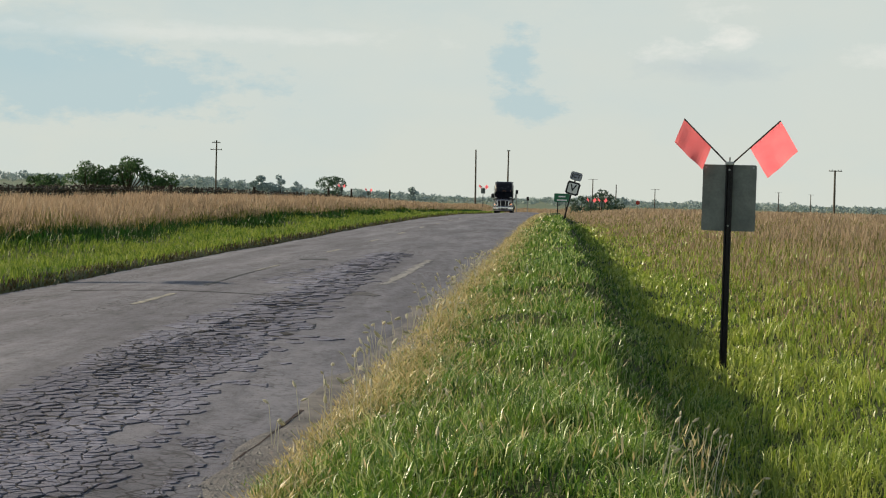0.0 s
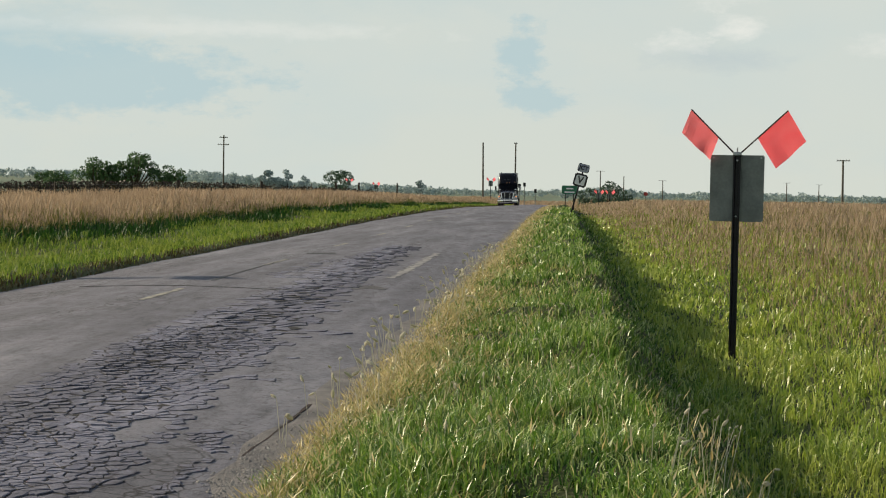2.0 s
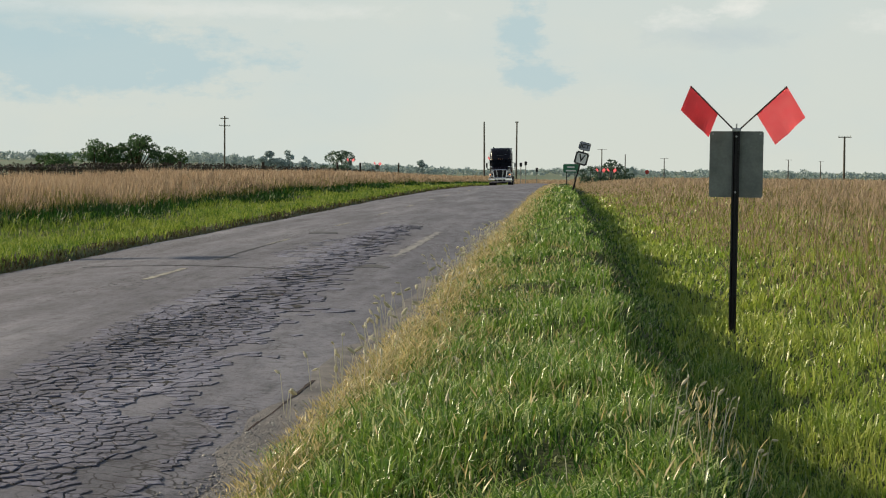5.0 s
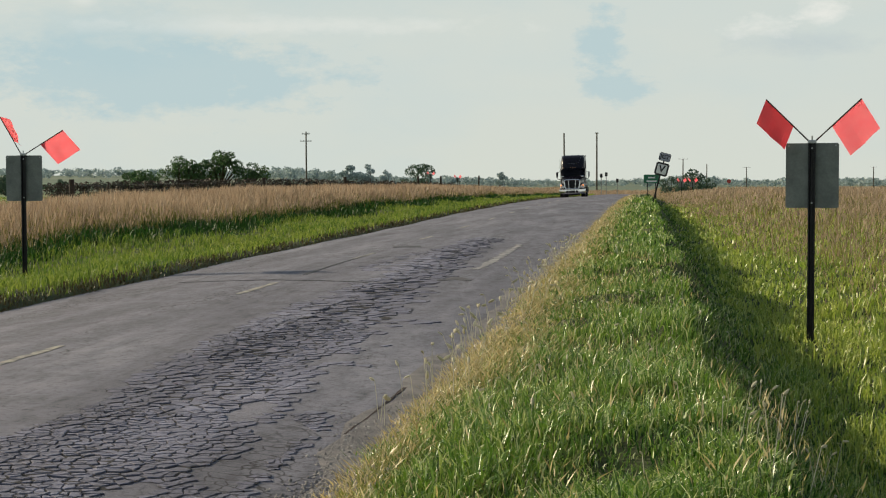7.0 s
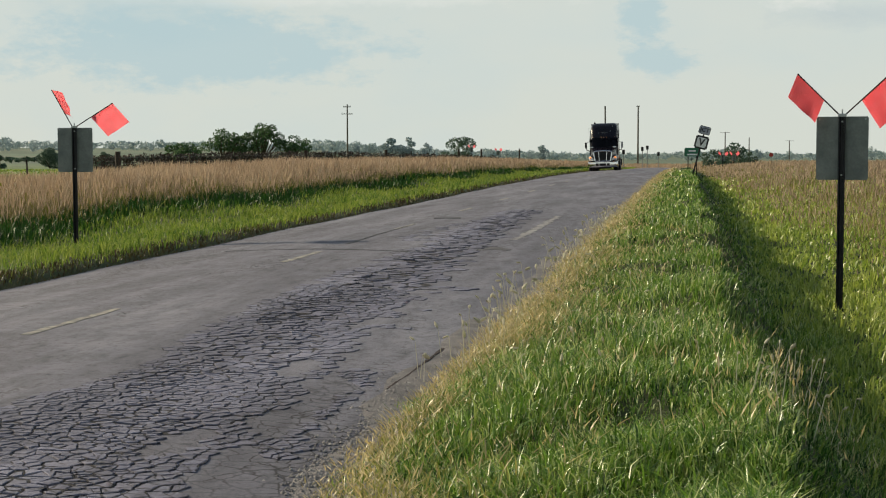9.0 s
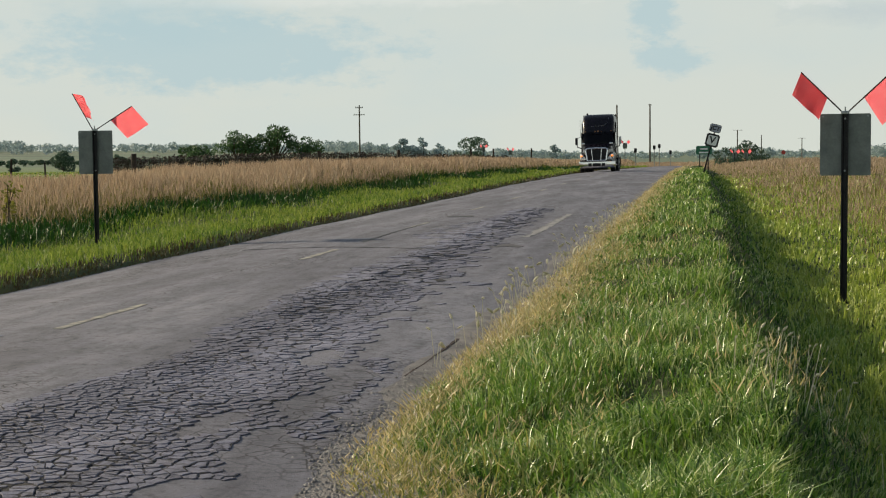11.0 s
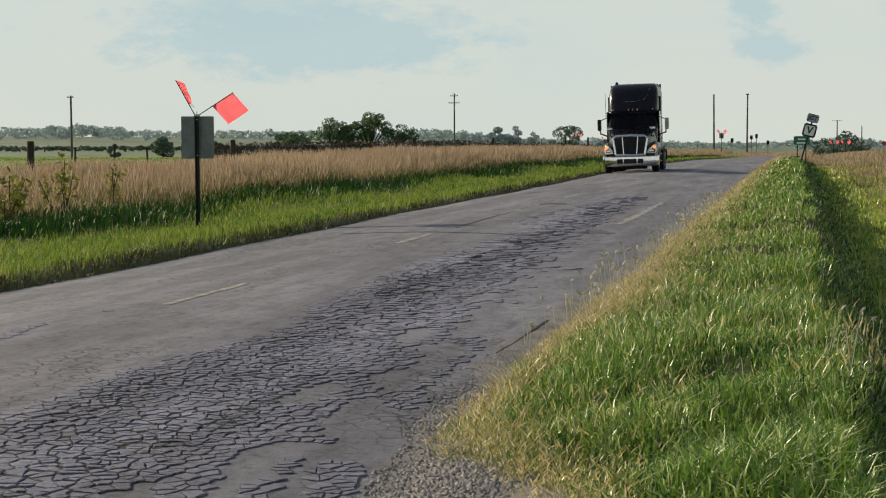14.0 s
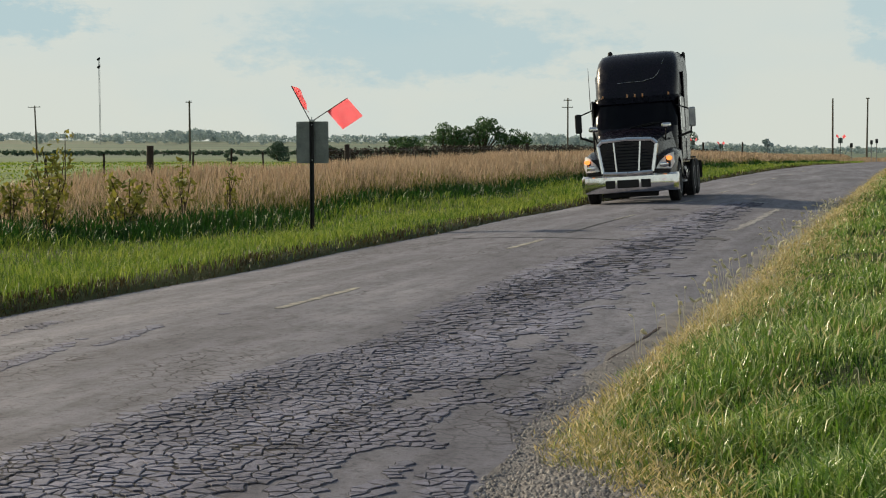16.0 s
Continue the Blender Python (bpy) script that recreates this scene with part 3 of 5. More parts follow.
    d = dist(x, y)
    blades("belt_undergrowth", x, y, rng.uniform(0.2, 0.42, len(x)), np.maximum(0.04, 0.0016 * d), 0.5, M_UNDER_SHADE, rng, "dense green foot of the tall grass, darkened to stand for shade")
    x, y = scatter(rng, 250000, -19.5, -12, 9, 300, 1.2, lambda x, y: x > -0.8 * y - 4)
    k = x < -12.5 + rng.uniform(-1.0, 0.4, len(x))
    x, y = x[k], y[k]
    d = dist(x, y)
    h = (0.50 + 0.55 * rng.uniform(0, 1, len(x))) * (0.70 + 0.30 * smoothstep(-12.2, -14.0, x)) * np.interp(y, [9, 18, 24, 32, 60], [0.42, 0.46, 0.60, 0.92, 1.08])
    s = rng.uniform(0, 1, len(x)) < np.interp(y, [20, 25, 32, 45], [0.18, 0.32, 0.46, 0.56])
    blades("belt_stems", x[~s], y[~s], h[~s] * 0.82, np.maximum(0.010, 0.0006 * d[~s]) * rng.uniform(0.6, 1.4, (~s).sum()), 0.4, M_OLIVE, rng, "olive stems under a belt of tall seed grass")
    blades("belt_seed_grass", x[s], y[s], h[s], np.maximum(0.009, 0.00055 * d[s]) * rng.uniform(0.6, 1.4, s.sum()), 0.32, M_TAN, rng, "belt of tall tan seed grass along the fence", plume=0.4)
    # grass closing the far end of the road and the pasture past the fence
    x, y = rng.uniform(-14, 6, 9000), rng.uniform(246, 300, 9000)
    blades("road_end_grass", x, y, rng.uniform(0.3, 0.8, 9000), np.full(9000, 0.16), 0.5, M_TAN, rng, "tan grass where the far road bends away", z_off=-0.2)
    x, y = scatter(rng, 34000, -120, -19.5, 22, 230, 1.2, lambda x, y: (x > -0.8 * y - 6) & (x < -0.12 * y))
    d = dist(x, y)
    blades("pasture_grass", x, y, rng.uniform(0.06, 0.20, len(x)), np.maximum(0.03, 0.0014 * d), 0.7, M_LUSH, rng, "green pasture grass beyond the fence")


build_grass()


# ---- flagged signs ----
M_SIGNBACK = surface("dull_aluminium_sign_back", rgb("6e7472"), rgb("868c88"), 4, 0.55, 0.35, fine=40, bumpy=0.05)
M_POST = surface("black_painted_steel", rgb("141416"), rgb("26262a"), 7, 0.5, 0.3, fine=60, bumpy=0.1)
M_STAFF = surface("dark_wood_staff", rgb("2a2422"), rgb("463a34"), 9, 0.6, fine=60)
M_BOLT = plain("zinc_bolt", rgb("a8acae"), 0.4, 0.8)


def flag_material():
    m, n, l, p = base_material("fluorescent_flag_cloth", 0.8)
    c = ramp(n, l, noise_node(n, l, 6, 4), ((0.3, rgb("ff8c98")), (0.7, rgb("ff98a2"))))
    l.new(c, p.inputs["Base Color"])
    bump(n, l, p, noise_node(n, l, 300, 2), 0.1, 0.002)
    tr, mx = n.new("ShaderNodeBsdfTranslucent"), n.new("ShaderNodeMixShader")
    l.new(c, tr.inputs["Color"])
    mx.inputs[0].default_value = 0.86
    l.new(p.outputs[0], mx.inputs[1])
    l.new(tr.outputs[0], mx.inputs[2])
    l.new(mx.outputs[0], n["Material Output"].inputs[0])
    return m


M_FLAG = flag_material()
CLOTHS = []


def flagged_sign(loc, turn, base_z, top_z, flags, label):
    """A road sign seen from its back, on a channel post, with two warning flags. flags: staff lean, length, cloth u, v, fold."""
    root = new("flagged_sign")
    root.matrix_world = pose(loc[0], loc[1], 0, 0, 0, turn)
    tagged(root, label, "road sign", "flagged road signs")
    zt, zb = top_z, top_z - 0.762
    bm = box(bmesh.new(), -0.305, 0.305, 0.032, 0.036, zb, zt)
    vert = [e for e in bm.edges if abs(e.verts[0].co.y - e.verts[1].co.y) > 0.002]
    bmesh.ops.bevel(bm, geom=vert, offset=0.012, segments=3, affect="EDGES")
    panel = part("panel", bm, M_SIGNBACK, root, "bare grey metal back of the sign")
    # channel post: web with two flanges turned towards the viewer
    bm = bmesh.new()
    prof = [(-0.042, -0.012), (-0.030, -0.012), (-0.022, 0.022), (0.022, 0.022), (0.030, -0.012), (0.042, -0.012), (0.042, -0.017), (0.026, -0.017), (0.018, 0.017), (-0.018, 0.017), (-0.026, -0.017), (-0.042, -0.017)]
    loft(bm, [[(px, py, z) for px, py in prof] for z in (base_z - 0.25, zt + 0.02)])
    part("post", bm, M_POST, root, "black steel channel post")
    for bx, bz in ((0, zt - 0.06), (0, zb + 0.06), (-0.27, zt - 0.03), (0.27, zt - 0.03)):
        bm = rod(bmesh.new(), (bx, 0.034, bz), (bx, 0.0 if bx == 0 else 0.026, bz), 0.012, seg=6)
        part("bolt", bm, M_BOLT, root)
    bm = box(bmesh.new(), -0.05, 0.05, -0.02, 0.03, zt - 0.005, zt + 0.035, 0.006)
    rod(bm, (0, 0, zt + 0.03), (0, 0, zt + 0.085), 0.009, seg=8)
    part("flag_bracket", bm, M_BOLT, root, "galvanised flag bracket")
    for side, dx, dz, start, u_dir, v_len, fold in flags:
        a = Vector((0.035 * side, 0.0, zt + 0.02))
        b = a + Vector((dx, 0.0, dz))
        s = part("flag_staff", rod(bmesh.new(), a, b, 0.009, 0.008, 8), M_STAFF, root)
        d = (b - a).normalized()
        root_p = a + (b - a) * start
        L = (b - root_p).length
        ud = Vector(u_dir).normalized()
        bm = bmesh.new()
        nu, nv = 12, 12
        grid = []
        nrm = d.cross(ud).normalized()
        for i in range(nu + 1):
            row = []
            for j in range(nv + 1):
                s1, s2 = i / nu, j / nv
                q = d * (s1 * L) + ud * (s2 * v_len) + nrm * (fold * s2 * math.sin(s1 * 5.0 + s2 * 2.0 + side) + 0.5 * fold * s2 * math.sin(s1 * 11))
                q.z -= 0.03 * s2 * math.sin(s1 * math.pi) * (1 if fold > 0.02 else 0)
                row.append(bm.verts.new(q))
            grid.append(row)
        for i in range(nu):
            for j in range(nv):
                bm.faces.new((grid[i][j], grid[i + 1][j], grid[i + 1][j + 1], grid[i][j + 1]))
        bmesh.ops.solidify(bm, geom=bm.faces[:], thickness=0.0015)
        cl = part("flag_cloth", bm, M_FLAG, root, "fluorescent coral-red flag cloth")
        cl.matrix_basis = Matrix.Translation(root_p)
        CLOTHS.append((cl, root_p, d, len(CLOTHS)))
    return root


flagged_sign((2.0, 18.08), -12, -0.58, 1.835, (
    (-1, -0.50, 0.50, 0.36, (-0.10, -0.18, -0.33), 0.32, 0.014),
    (1, 0.52, 0.49, 0.36, (0.20, 0.20, -0.34), 0.46, 0.010)),
    "grey-backed road sign with two coral-red flags in a grassy ditch")
flagged_sign((-10.24, 23.80), 6, -0.17, 1.825, (
    (-1, -0.35, 0.63, 0.34, (0.17, 0.95, -0.12), 0.36, 0.03),
    (1, 0.64, 0.40, 0.40, (0.25, 0.18, -0.33), 0.44, 0.006)),
    "grey-backed road sign with two coral-red flags on a green verge")


# ---- the road's marks and broken plates ----
road_strip("tar_seam", [(-6.5, 20.5), (-5.1, 20.5), (-3.45, 20.0)], 0.07, M_TAR, "dark tar-filled seam", 0.004, 0.6)
road_strip("dark_patch", [(-4.95, 29.5), (-4.40, 29.6)], 0.5, M_TAR, "dark patched hole", 0.004, 0.3)
road_strip("dark_patch", [(-2.95, 21.0), (-2.45, 21.3)], 0.5, M_PATCH, "dark patched hole", 0.004, 0.4)
road_strip("pale_scuff", [(-2.57, 23.4), (-2.52, 27.0), (-2.55, 31.5)], 0.13, M_CHALK, "pale scuff along the wheel path", 0.004, 0.9)
road_strip("edge_crack", [(-1.71, 8.9), (-1.68, 9.6), (-1.66, 10.8)], 0.016, M_BROWN, "dark earthy crack along the paving edge", 0.0055, 0.8)
road_strip("tar_seam", [(-4.9, 21.5), (-4.93, 26.5)], 0.05, M_TAR, "dark crack along the centre line", 0.004, 0.8)


M_PLATE = asphalt(1.0)
M_PLATE.name = "broken_asphalt_plates"


def plate_zone(y):
    """Left and right bounds of the broken wheel path."""
    a = np.interp(y, [-2, 4.5, 7, 9, 12, 16, 20, 28, 36], [-3.2, -3.60, -3.66, -3.45, -3.75, -3.85, -3.75, -3.95, -3.85])
    b = np.interp(y, [-2, 4.5, 7, 9, 12, 16, 20, 28, 36], [-2.6, -2.20, -2.10, -2.25, -2.45, -2.5, -2.75, -3.0, -3.3])
    return a, b


def clip_cell(poly, mx, my, nx, ny):
    """The part of a polygon on the near side of a line through (mx, my)."""
    out = []
    for i, (ax, ay) in enumerate(poly):
        bx, by = poly[(i + 1) % len(poly)]
        da, db = (ax - mx) * nx + (ay - my) * ny, (bx - mx) * nx + (by - my) * ny
        if da <= 0:
            out.append((ax, ay))
        if da * db < 0:
            u = da / (da - db)
            out.append((ax + (bx - ax) * u, ay + (by - ay) * u))
    return out


def plate_kept(x, y):
    """Whether the paving is broken here: the wheel path, fraying out at its rims, and some lesser patches."""
    a, b = plate_zone(y)
    fray = 0.22 * math.sin(2.1 * y + 1) + 0.16 * math.sin(4.7 * y) + 0.12 * math.sin(9.1 * y + 3 * x)
    if a + 0.10 * fray < x < b + 0.25 * fray:
        hole = math.sin(3.1 * x + 1.3 * y) * math.sin(1.1 * y - 5.0 * x + 1)
        return hole < 0.78 + 0.5 * (x < a + 0.8)
    past = x - b - 0.25 * fray
    if 0 <= past < 0.32 and y < 16:
        return math.sin(5.3 * x + 2.9 * y) * math.sin(2.3 * y - 7.0 * x + 1) + 0.4 * math.sin(13 * x + 3.7 * y) > 0.05 + 1.5 * past
    for c0, c1, y0, y1, k in ((-5.65, -5.15, 4.5, 11.5, 0.35), (-6.6, -6.3, 5, 9.5, 0.45), (-4.35, -4.05, 22, 30, 0.3), (-2.2, -1.85, 5, 9, 0.3), (-1.98, -1.46, 4.2, 5.35, -0.6)):
        if y0 < y < y1 and c0 < x < c1 and math.sin(7 * x + 2.3 * y) * math.sin(1.7 * y + 11 * x) > k:
            return True
    return False


def broken_plates():
    """Crazed asphalt: uneven many-sided plates with open cracks between, the near ones apart."""
    rng = np.random.default_rng(81)
    pts, by_cell = [], {}
    bands = ((-4.0, 3.0, 0.12, 0.16), (3.0, 9.5, 0.052, 0.074), (9.5, 15.0, 0.072, 0.13), (15.0, 34.0, 0.13, 0.26))
    for band, (y0, y1, sx, sy) in enumerate(bands):
        for i in range(int((-1.3 + 6.8) / sx)):
            for j in range(int((y1 - y0) / sy)):
                x, y = -6.8 + (i + rng.uniform(0, 1)) * sx, y0 + (j + rng.uniform(0, 1)) * sy
                if rng.uniform() < 0.30:
                    continue
                by_cell.setdefault((int(x / 0.2), int(y / 0.4)), []).append((x, y))
                pts.append((x, y, sx, sy))
    rest_v, rest_f, bed_v, bed_f = [], [], [], []
    single = 0
    for x, y, sx, sy in pts:
        if not plate_kept(x, y):
            continue
        r, q = 1.5 * sx, 1.5 * sy
        poly = [(x - r, y - q), (x + r, y - q), (x + r, y + q), (x - r, y + q)]
        gx, gy = int(x / 0.2), int(y / 0.4)
        for k in product((-1, 0, 1, 2, -2), (-2, -1, 0, 1, 2)):
            for ox, oy in by_cell.get((gx + k[0], gy + k[1]), ()):
                if (ox != x or oy != y) and abs(ox - x) < 2.6 * sx and abs(oy - y) < 2.6 * sy:
                    poly = clip_cell(poly, (x + ox) / 2, (y + oy) / 2, ox - x, oy - y)
        if len(poly) < 3:
            continue
        cx, cy = sum(c[0] for c in poly) / len(poly), sum(c[1] for c in poly) / len(poly)
        # crumbled, uneven sides
        rough = []
        for i, (px, py) in enumerate(poly):
            qx, qy = poly[(i + 1) % len(poly)]
            u = rng.uniform(0.35, 0.65)
            k = 1 - rng.uniform(0.0, 0.20)
            rough += [(px, py), (cx + (px + (qx - px) * u - cx) * k, cy + (py + (qy - py) * u - cy) * k)]
        m = len(rough)
        base = float(road_height(cx, cy))
        a, b = plate_zone(cy)
        inner = max(0.0, min(1.0, min(cx - a, b - cx) / 0.30))
        worn = 0.5 + 0.5 * math.sin(2.3 * cx + 1.1 * cy + 1.5 * math.sin(1.7 * cy)) * math.sin(5.1 * cx - 0.7 * cy + 2.0)
        crack = (0.0008 + (0.0012 + 0.012 * worn * rng.uniform(0.0, 1.0) ** 1.4) * (0.25 + 0.75 * inner)) * (1 if y < 12 else 1.6)
        if rng.uniform() < 0.05 * inner:
            crack *= 1.8
        hx = max(0.02, (max(c[0] for c in poly) - min(c[0] for c in poly)) / 2)
        hy = max(0.02, (max(c[1] for c in poly) - min(c[1] for c in poly)) / 2)
        kx, ky = max(0.55, 1 - crack / hx), max(0.40, 1 - 2.1 * crack / hy)
        k = len(bed_v)
        grow = 1.0 if inner > 0 else 0.96
        bed_v += [(cx + (px - cx) * grow, cy + (py - cy) * grow, base + 0.0022 + 0.001 * rng.uniform()) for px, py in poly]
        bed_f.append(tuple(range(k, k + len(poly))))
        up = 0.0045 + rng.uniform(-0.0005, 0.008) * inner * (0.4 + 0.6 * worn)
        tx, ty = rng.uniform(-0.06, 0.06) * inner, rng.uniform(-0.07, 0.07) * inner
        vs = []
        for s, top in ((1.0, False), (1.0, True), (0.90, True)):
            for px, py in rough:
                dx, dy = (px - cx) * kx * s, (py - cy) * ky * s
                vs.append((dx, dy, base + (up - (0.002 if s == 1.0 else 0) + tx * dx + ty * dy if top else -0.01)))
        fs = []
        for r in (0, m):
            fs += [(r + i, r + (i + 1) % m, r + m + (i + 1) % m, r + m + i) for i in range(m)]
        fs.append(tuple(range(2 * m, 3 * m)))
        if single < 290 and 5.2 < y < 8.0 and x > -3.5:
            ob = mesh_object("asphalt_plate", vs, fs, M_PLATE, road)
            ob.location = (cx, cy, 0)
            single += 1
        else:
            k = len(rest_v)
            rest_v += [(c[0] + cx, c[1] + cy, c[2]) for c in vs]
            rest_f += [tuple(k + i for i in f) for f in fs]
    ob = mesh_object("broken_asphalt", rest_v, rest_f, M_PLATE, road)
    tagged(ob, "crazed asphalt broken into uneven plates", kind="stuff")
    mesh_object("crack_bed", bed_v, bed_f, M_BED, road)


M_BED = surface("dark_crack_bed", rgb("141418"), rgb("28282e"), 6, 0.9, fine=50, bumpy=0.4)
broken_plates()

M_GRIT = surface("grey_grit", rgb("6c6a6c"), rgb("8e8a88"), 4, 0.95, fine=45, bumpy=0.8)


def gravel_apron():
    """A fan of grit between the broken paving and the grass."""
    ys = np.concatenate([np.linspace(-25, 8, 180), np.linspace(8.3, 130, 260)])
    vs, fs = [], []
    for q in ys:
        a, b = float(right_edge(q)) - 0.10 + 0.05 * math.sin(1.9 * q) + 0.04 * math.sin(4.3 * q + 1), float(apron(q)) + 0.35
        for u in np.linspace(0, 1, 14):
            x = a + (b - a) * u
            base = max(float(ground_z(x, q)) + 0.012, float(road_height(x, q)) - 0.004 + min(0.008, 0.05 * u) if u < 0.8 else -9)
            vs.append((x, q, base + 0.008 * math.sin(9 * x + 5 * q) * u * u))
    for i in range(len(ys) - 1):
        for j in range(13):
            k = i * 14 + j
            fs.append((k, k + 1, k + 15, k + 14))
    ob = mesh_object("gravel_edge", vs, fs, M_GRIT, None, True)
    tagged(ob, "grey grit spread beside the broken road edge", "gravel", kind="structure")


gravel_apron()
M_GRAVEL = blade_material("grey_gravel", [rgb("4c4c50"), rgb("706e6e"), rgb("94908c"), rgb("b4b0aa")], (rgb("6c6a68"), rgb("8c8884")), 3, 0.3, 0.0)


def gravel():
    """Loose stones by the broken edge."""
    rng = np.random.default_rng(91)
    n = 7000
    y = 2.6 + rng.gamma(2.2, 0.9, n)
    x = right_edge(y) + np.where(y < 6.2, rng.uniform(-0.10, 0.75, n), rng.normal(0.03, 0.08, n))
    x = np.minimum(x, apron(y) + 0.1)
    z = np.maximum(ground_z(x, y) + 0.014, np.where(x < right_edge(y) + 0.1, road_height(x, y), -1)) + 0.003
    s = rng.uniform(0.004, 0.013, n)
    base = np.array([(1, 0, 0), (0.3, 1, 0.1), (-0.9, 0.4, 0), (-0.5, -0.9, 0.1), (0.6, -0.8, 0), (0.1, 0.1, 0.9)])
    a = rng.uniform(0, 6.28, n)
    ca, sa = np.cos(a), np.sin(a)
    j = base[None] * rng.uniform(0.7, 1.3, (n, 6, 1))
    v = np.stack([x[:, None] + s[:, None] * (j[..., 0] * ca[:, None] - j[..., 1] * sa[:, None]), y[:, None] + s[:, None] * (j[..., 0] * sa[:, None] + j[..., 1] * ca[:, None]), z[:, None] + s[:, None] * j[..., 2]], -1)
    t = np.array([(0, 1, 5), (1, 2, 5), (2, 3, 5), (3, 4, 5), (4, 0, 5)])
    tris = (t[None] + (np.arange(n) * 6)[:, None, None]).reshape(-1, 3)
    tagged(quick_mesh("gravel", v.reshape(-1, 3), tris, M_GRAVEL), "loose grey gravel at the broken road edge", "gravel", kind="stuff")


gravel()


# ---- semi truck: local x to its left hand, y towards its tail, z up; the bumper stands at y = 0 ----
def paint_material():
    m, n, l, p = base_material("deep_plum_black_paint", 0.22)
    c = ramp(n, l, noise_node(n, l, 1.5, 4), ((0.3, rgb("060510")), (0.7, rgb("120a18"))))
    l.new(c, p.inputs["Base Color"])
    p.inputs["Specular IOR Level"].default_value = 0.34
    dust = noise_node(n, l, 6, 5)
    l.new(ramp(n, l, dust, ((0.3, (0.16, 0.16, 0.16)), (0.7, (0.34, 0.34, 0.34)))), p.inputs["Roughness"])
    return m


M_TRUCK = paint_material()
M_CHROME = surface("dusty_chrome", rgb("e0e0e0"), rgb("f2f2f0"), 5, 0.12, 1.0, fine=30, bumpy=0.02)
M_GRILLE = surface("black_grille_mesh", rgb("040406"), rgb("0c0c10"), 8, 0.5, 0.2, fine=60, bumpy=0.05)
M_SLAT = surface("dark_grille_slats", rgb("14161c"), rgb("262932"), 8, 0.4, 0.5, fine=60, bumpy=0.02)
M_RUBBER = surface("tyre_rubber", rgb("0e0e0f"), rgb("222222"), 9, 0.85, fine=60)
M_RIM = surface("polished_wheel_rim", rgb("9a9c9e"), rgb("c4c6c8"), 7, 0.3, 0.9, fine=40, bumpy=0.02)
M_CHASSIS = surface("black_chassis", rgb("101012"), rgb("242424"), 5, 0.7, 0.2, fine=40)
M_AMBER = plain("amber_lamp", (1.0, 0.30, 0.06), 0.3, 0, 1.3)
M_MARKER = plain("amber_marker_lens", (0.75, 0.36, 0.16), 0.3)
M_SIDEFAIR = surface("grey_side_trim", rgb("8c8e90"), rgb("b0b2b4"), 4, 0.35, 0.3, fine=40, bumpy=0.03)


def glass_material(name, tint, rough=0.04, spec=0.6):
    m, n, l, p = base_material(name, rough)
    p.inputs["Base Color"].default_value = (*tint, 1)
    p.inputs["Specular IOR Level"].default_value = spec
    bump(n, l, p, noise_node(n, l, 2, 2), 0.02, 0.01)
    return m


M_WINDSCREEN = glass_material("dark_windscreen_glass", (0.006, 0.006, 0.010), 0.04, 0.25)
M_LENS = glass_material("clear_headlight_lens", (0.80, 0.80, 0.78), 0.1)
M_MIRROR = glass_material("mirror_glass", (0.3, 0.32, 0.34), 0.05)

CAB = ((0.95, 1.72, 1.06), (1.45, 1.70, 1.09), (1.90, 1.74, 1.10), (2.30, 2.02, 1.09), (2.66, 2.27, 1.07), (2.84, 2.34, 1.09), (3.12, 2.46, 1.10), (3.42, 2.64, 1.09), (3.62, 2.84, 1.06), (3.76, 3.06, 1.00), (3.84, 3.40, 0.90))
CAB_BACK = 4.35


def cab_at(z):
    zs = [c[0] for c in CAB]
    return float(np.interp(z, zs, [c[1] for c in CAB])), float(np.interp(z, zs, [c[2] for c in CAB]))


def cab_ring(z, grow=0.0):
    """The cab's outline at a height: a bowed front with rounded corners."""
    f, w = cab_at(z)
    f, w = f - grow, w + grow
    pts = []
    for i in range(13):
        a = math.pi * (i / 12)
        s = math.cos(a)
        x = -w * math.copysign(abs(s) ** 0.42, s)
        y = f + 0.62 * (1 - math.sin(a) ** 0.55) if i not in (0, 12) else f + 0.62
        pts.append((x, y, z))
    pts += [(w * 1.06, f + 1.2, z), (w * 1.08, CAB_BACK - 0.05, z), (w * 1.02, CAB_BACK, z), (-w * 1.02, CAB_BACK, z), (-w * 1.08, CAB_BACK - 0.05, z), (-w * 1.06, f + 1.2, z)]
    return pts


def smooth(ob):
    ob.data.polygons.foreach_set("use_smooth", [True] * len(ob.data.polygons))
    ob.data.set_sharp_from_angle(angle=radians(38))
    return ob


def cab_front_panel(z0, z1, i0, i1, grow, steps=6):
    """A skin over part of the cab's front, with a little thickness."""
    bm = bmesh.new()
    outer = [cab_ring(z0 + (z1 - z0) * k / steps, grow)[i0:i1] for k in range(steps + 1)]
    loft(bm, outer, False, False)
    bmesh.ops.solidify(bm, geom=bm.faces[:], thickness=0.012)
    return bm


def lathe(profile, seg=28):
    """A body of revolution about the x axis from (x, radius) pairs."""
    bm = bmesh.new()
    loft(bm, [[(x, r * math.cos(2 * math.pi * k / seg), r * math.sin(2 * math.pi * k / seg)) for k in range(seg)] for x, r in profile])
    return bm


WHEELS = []
R_WHEEL = 0.51
TRUCK_SIZE = 0.94


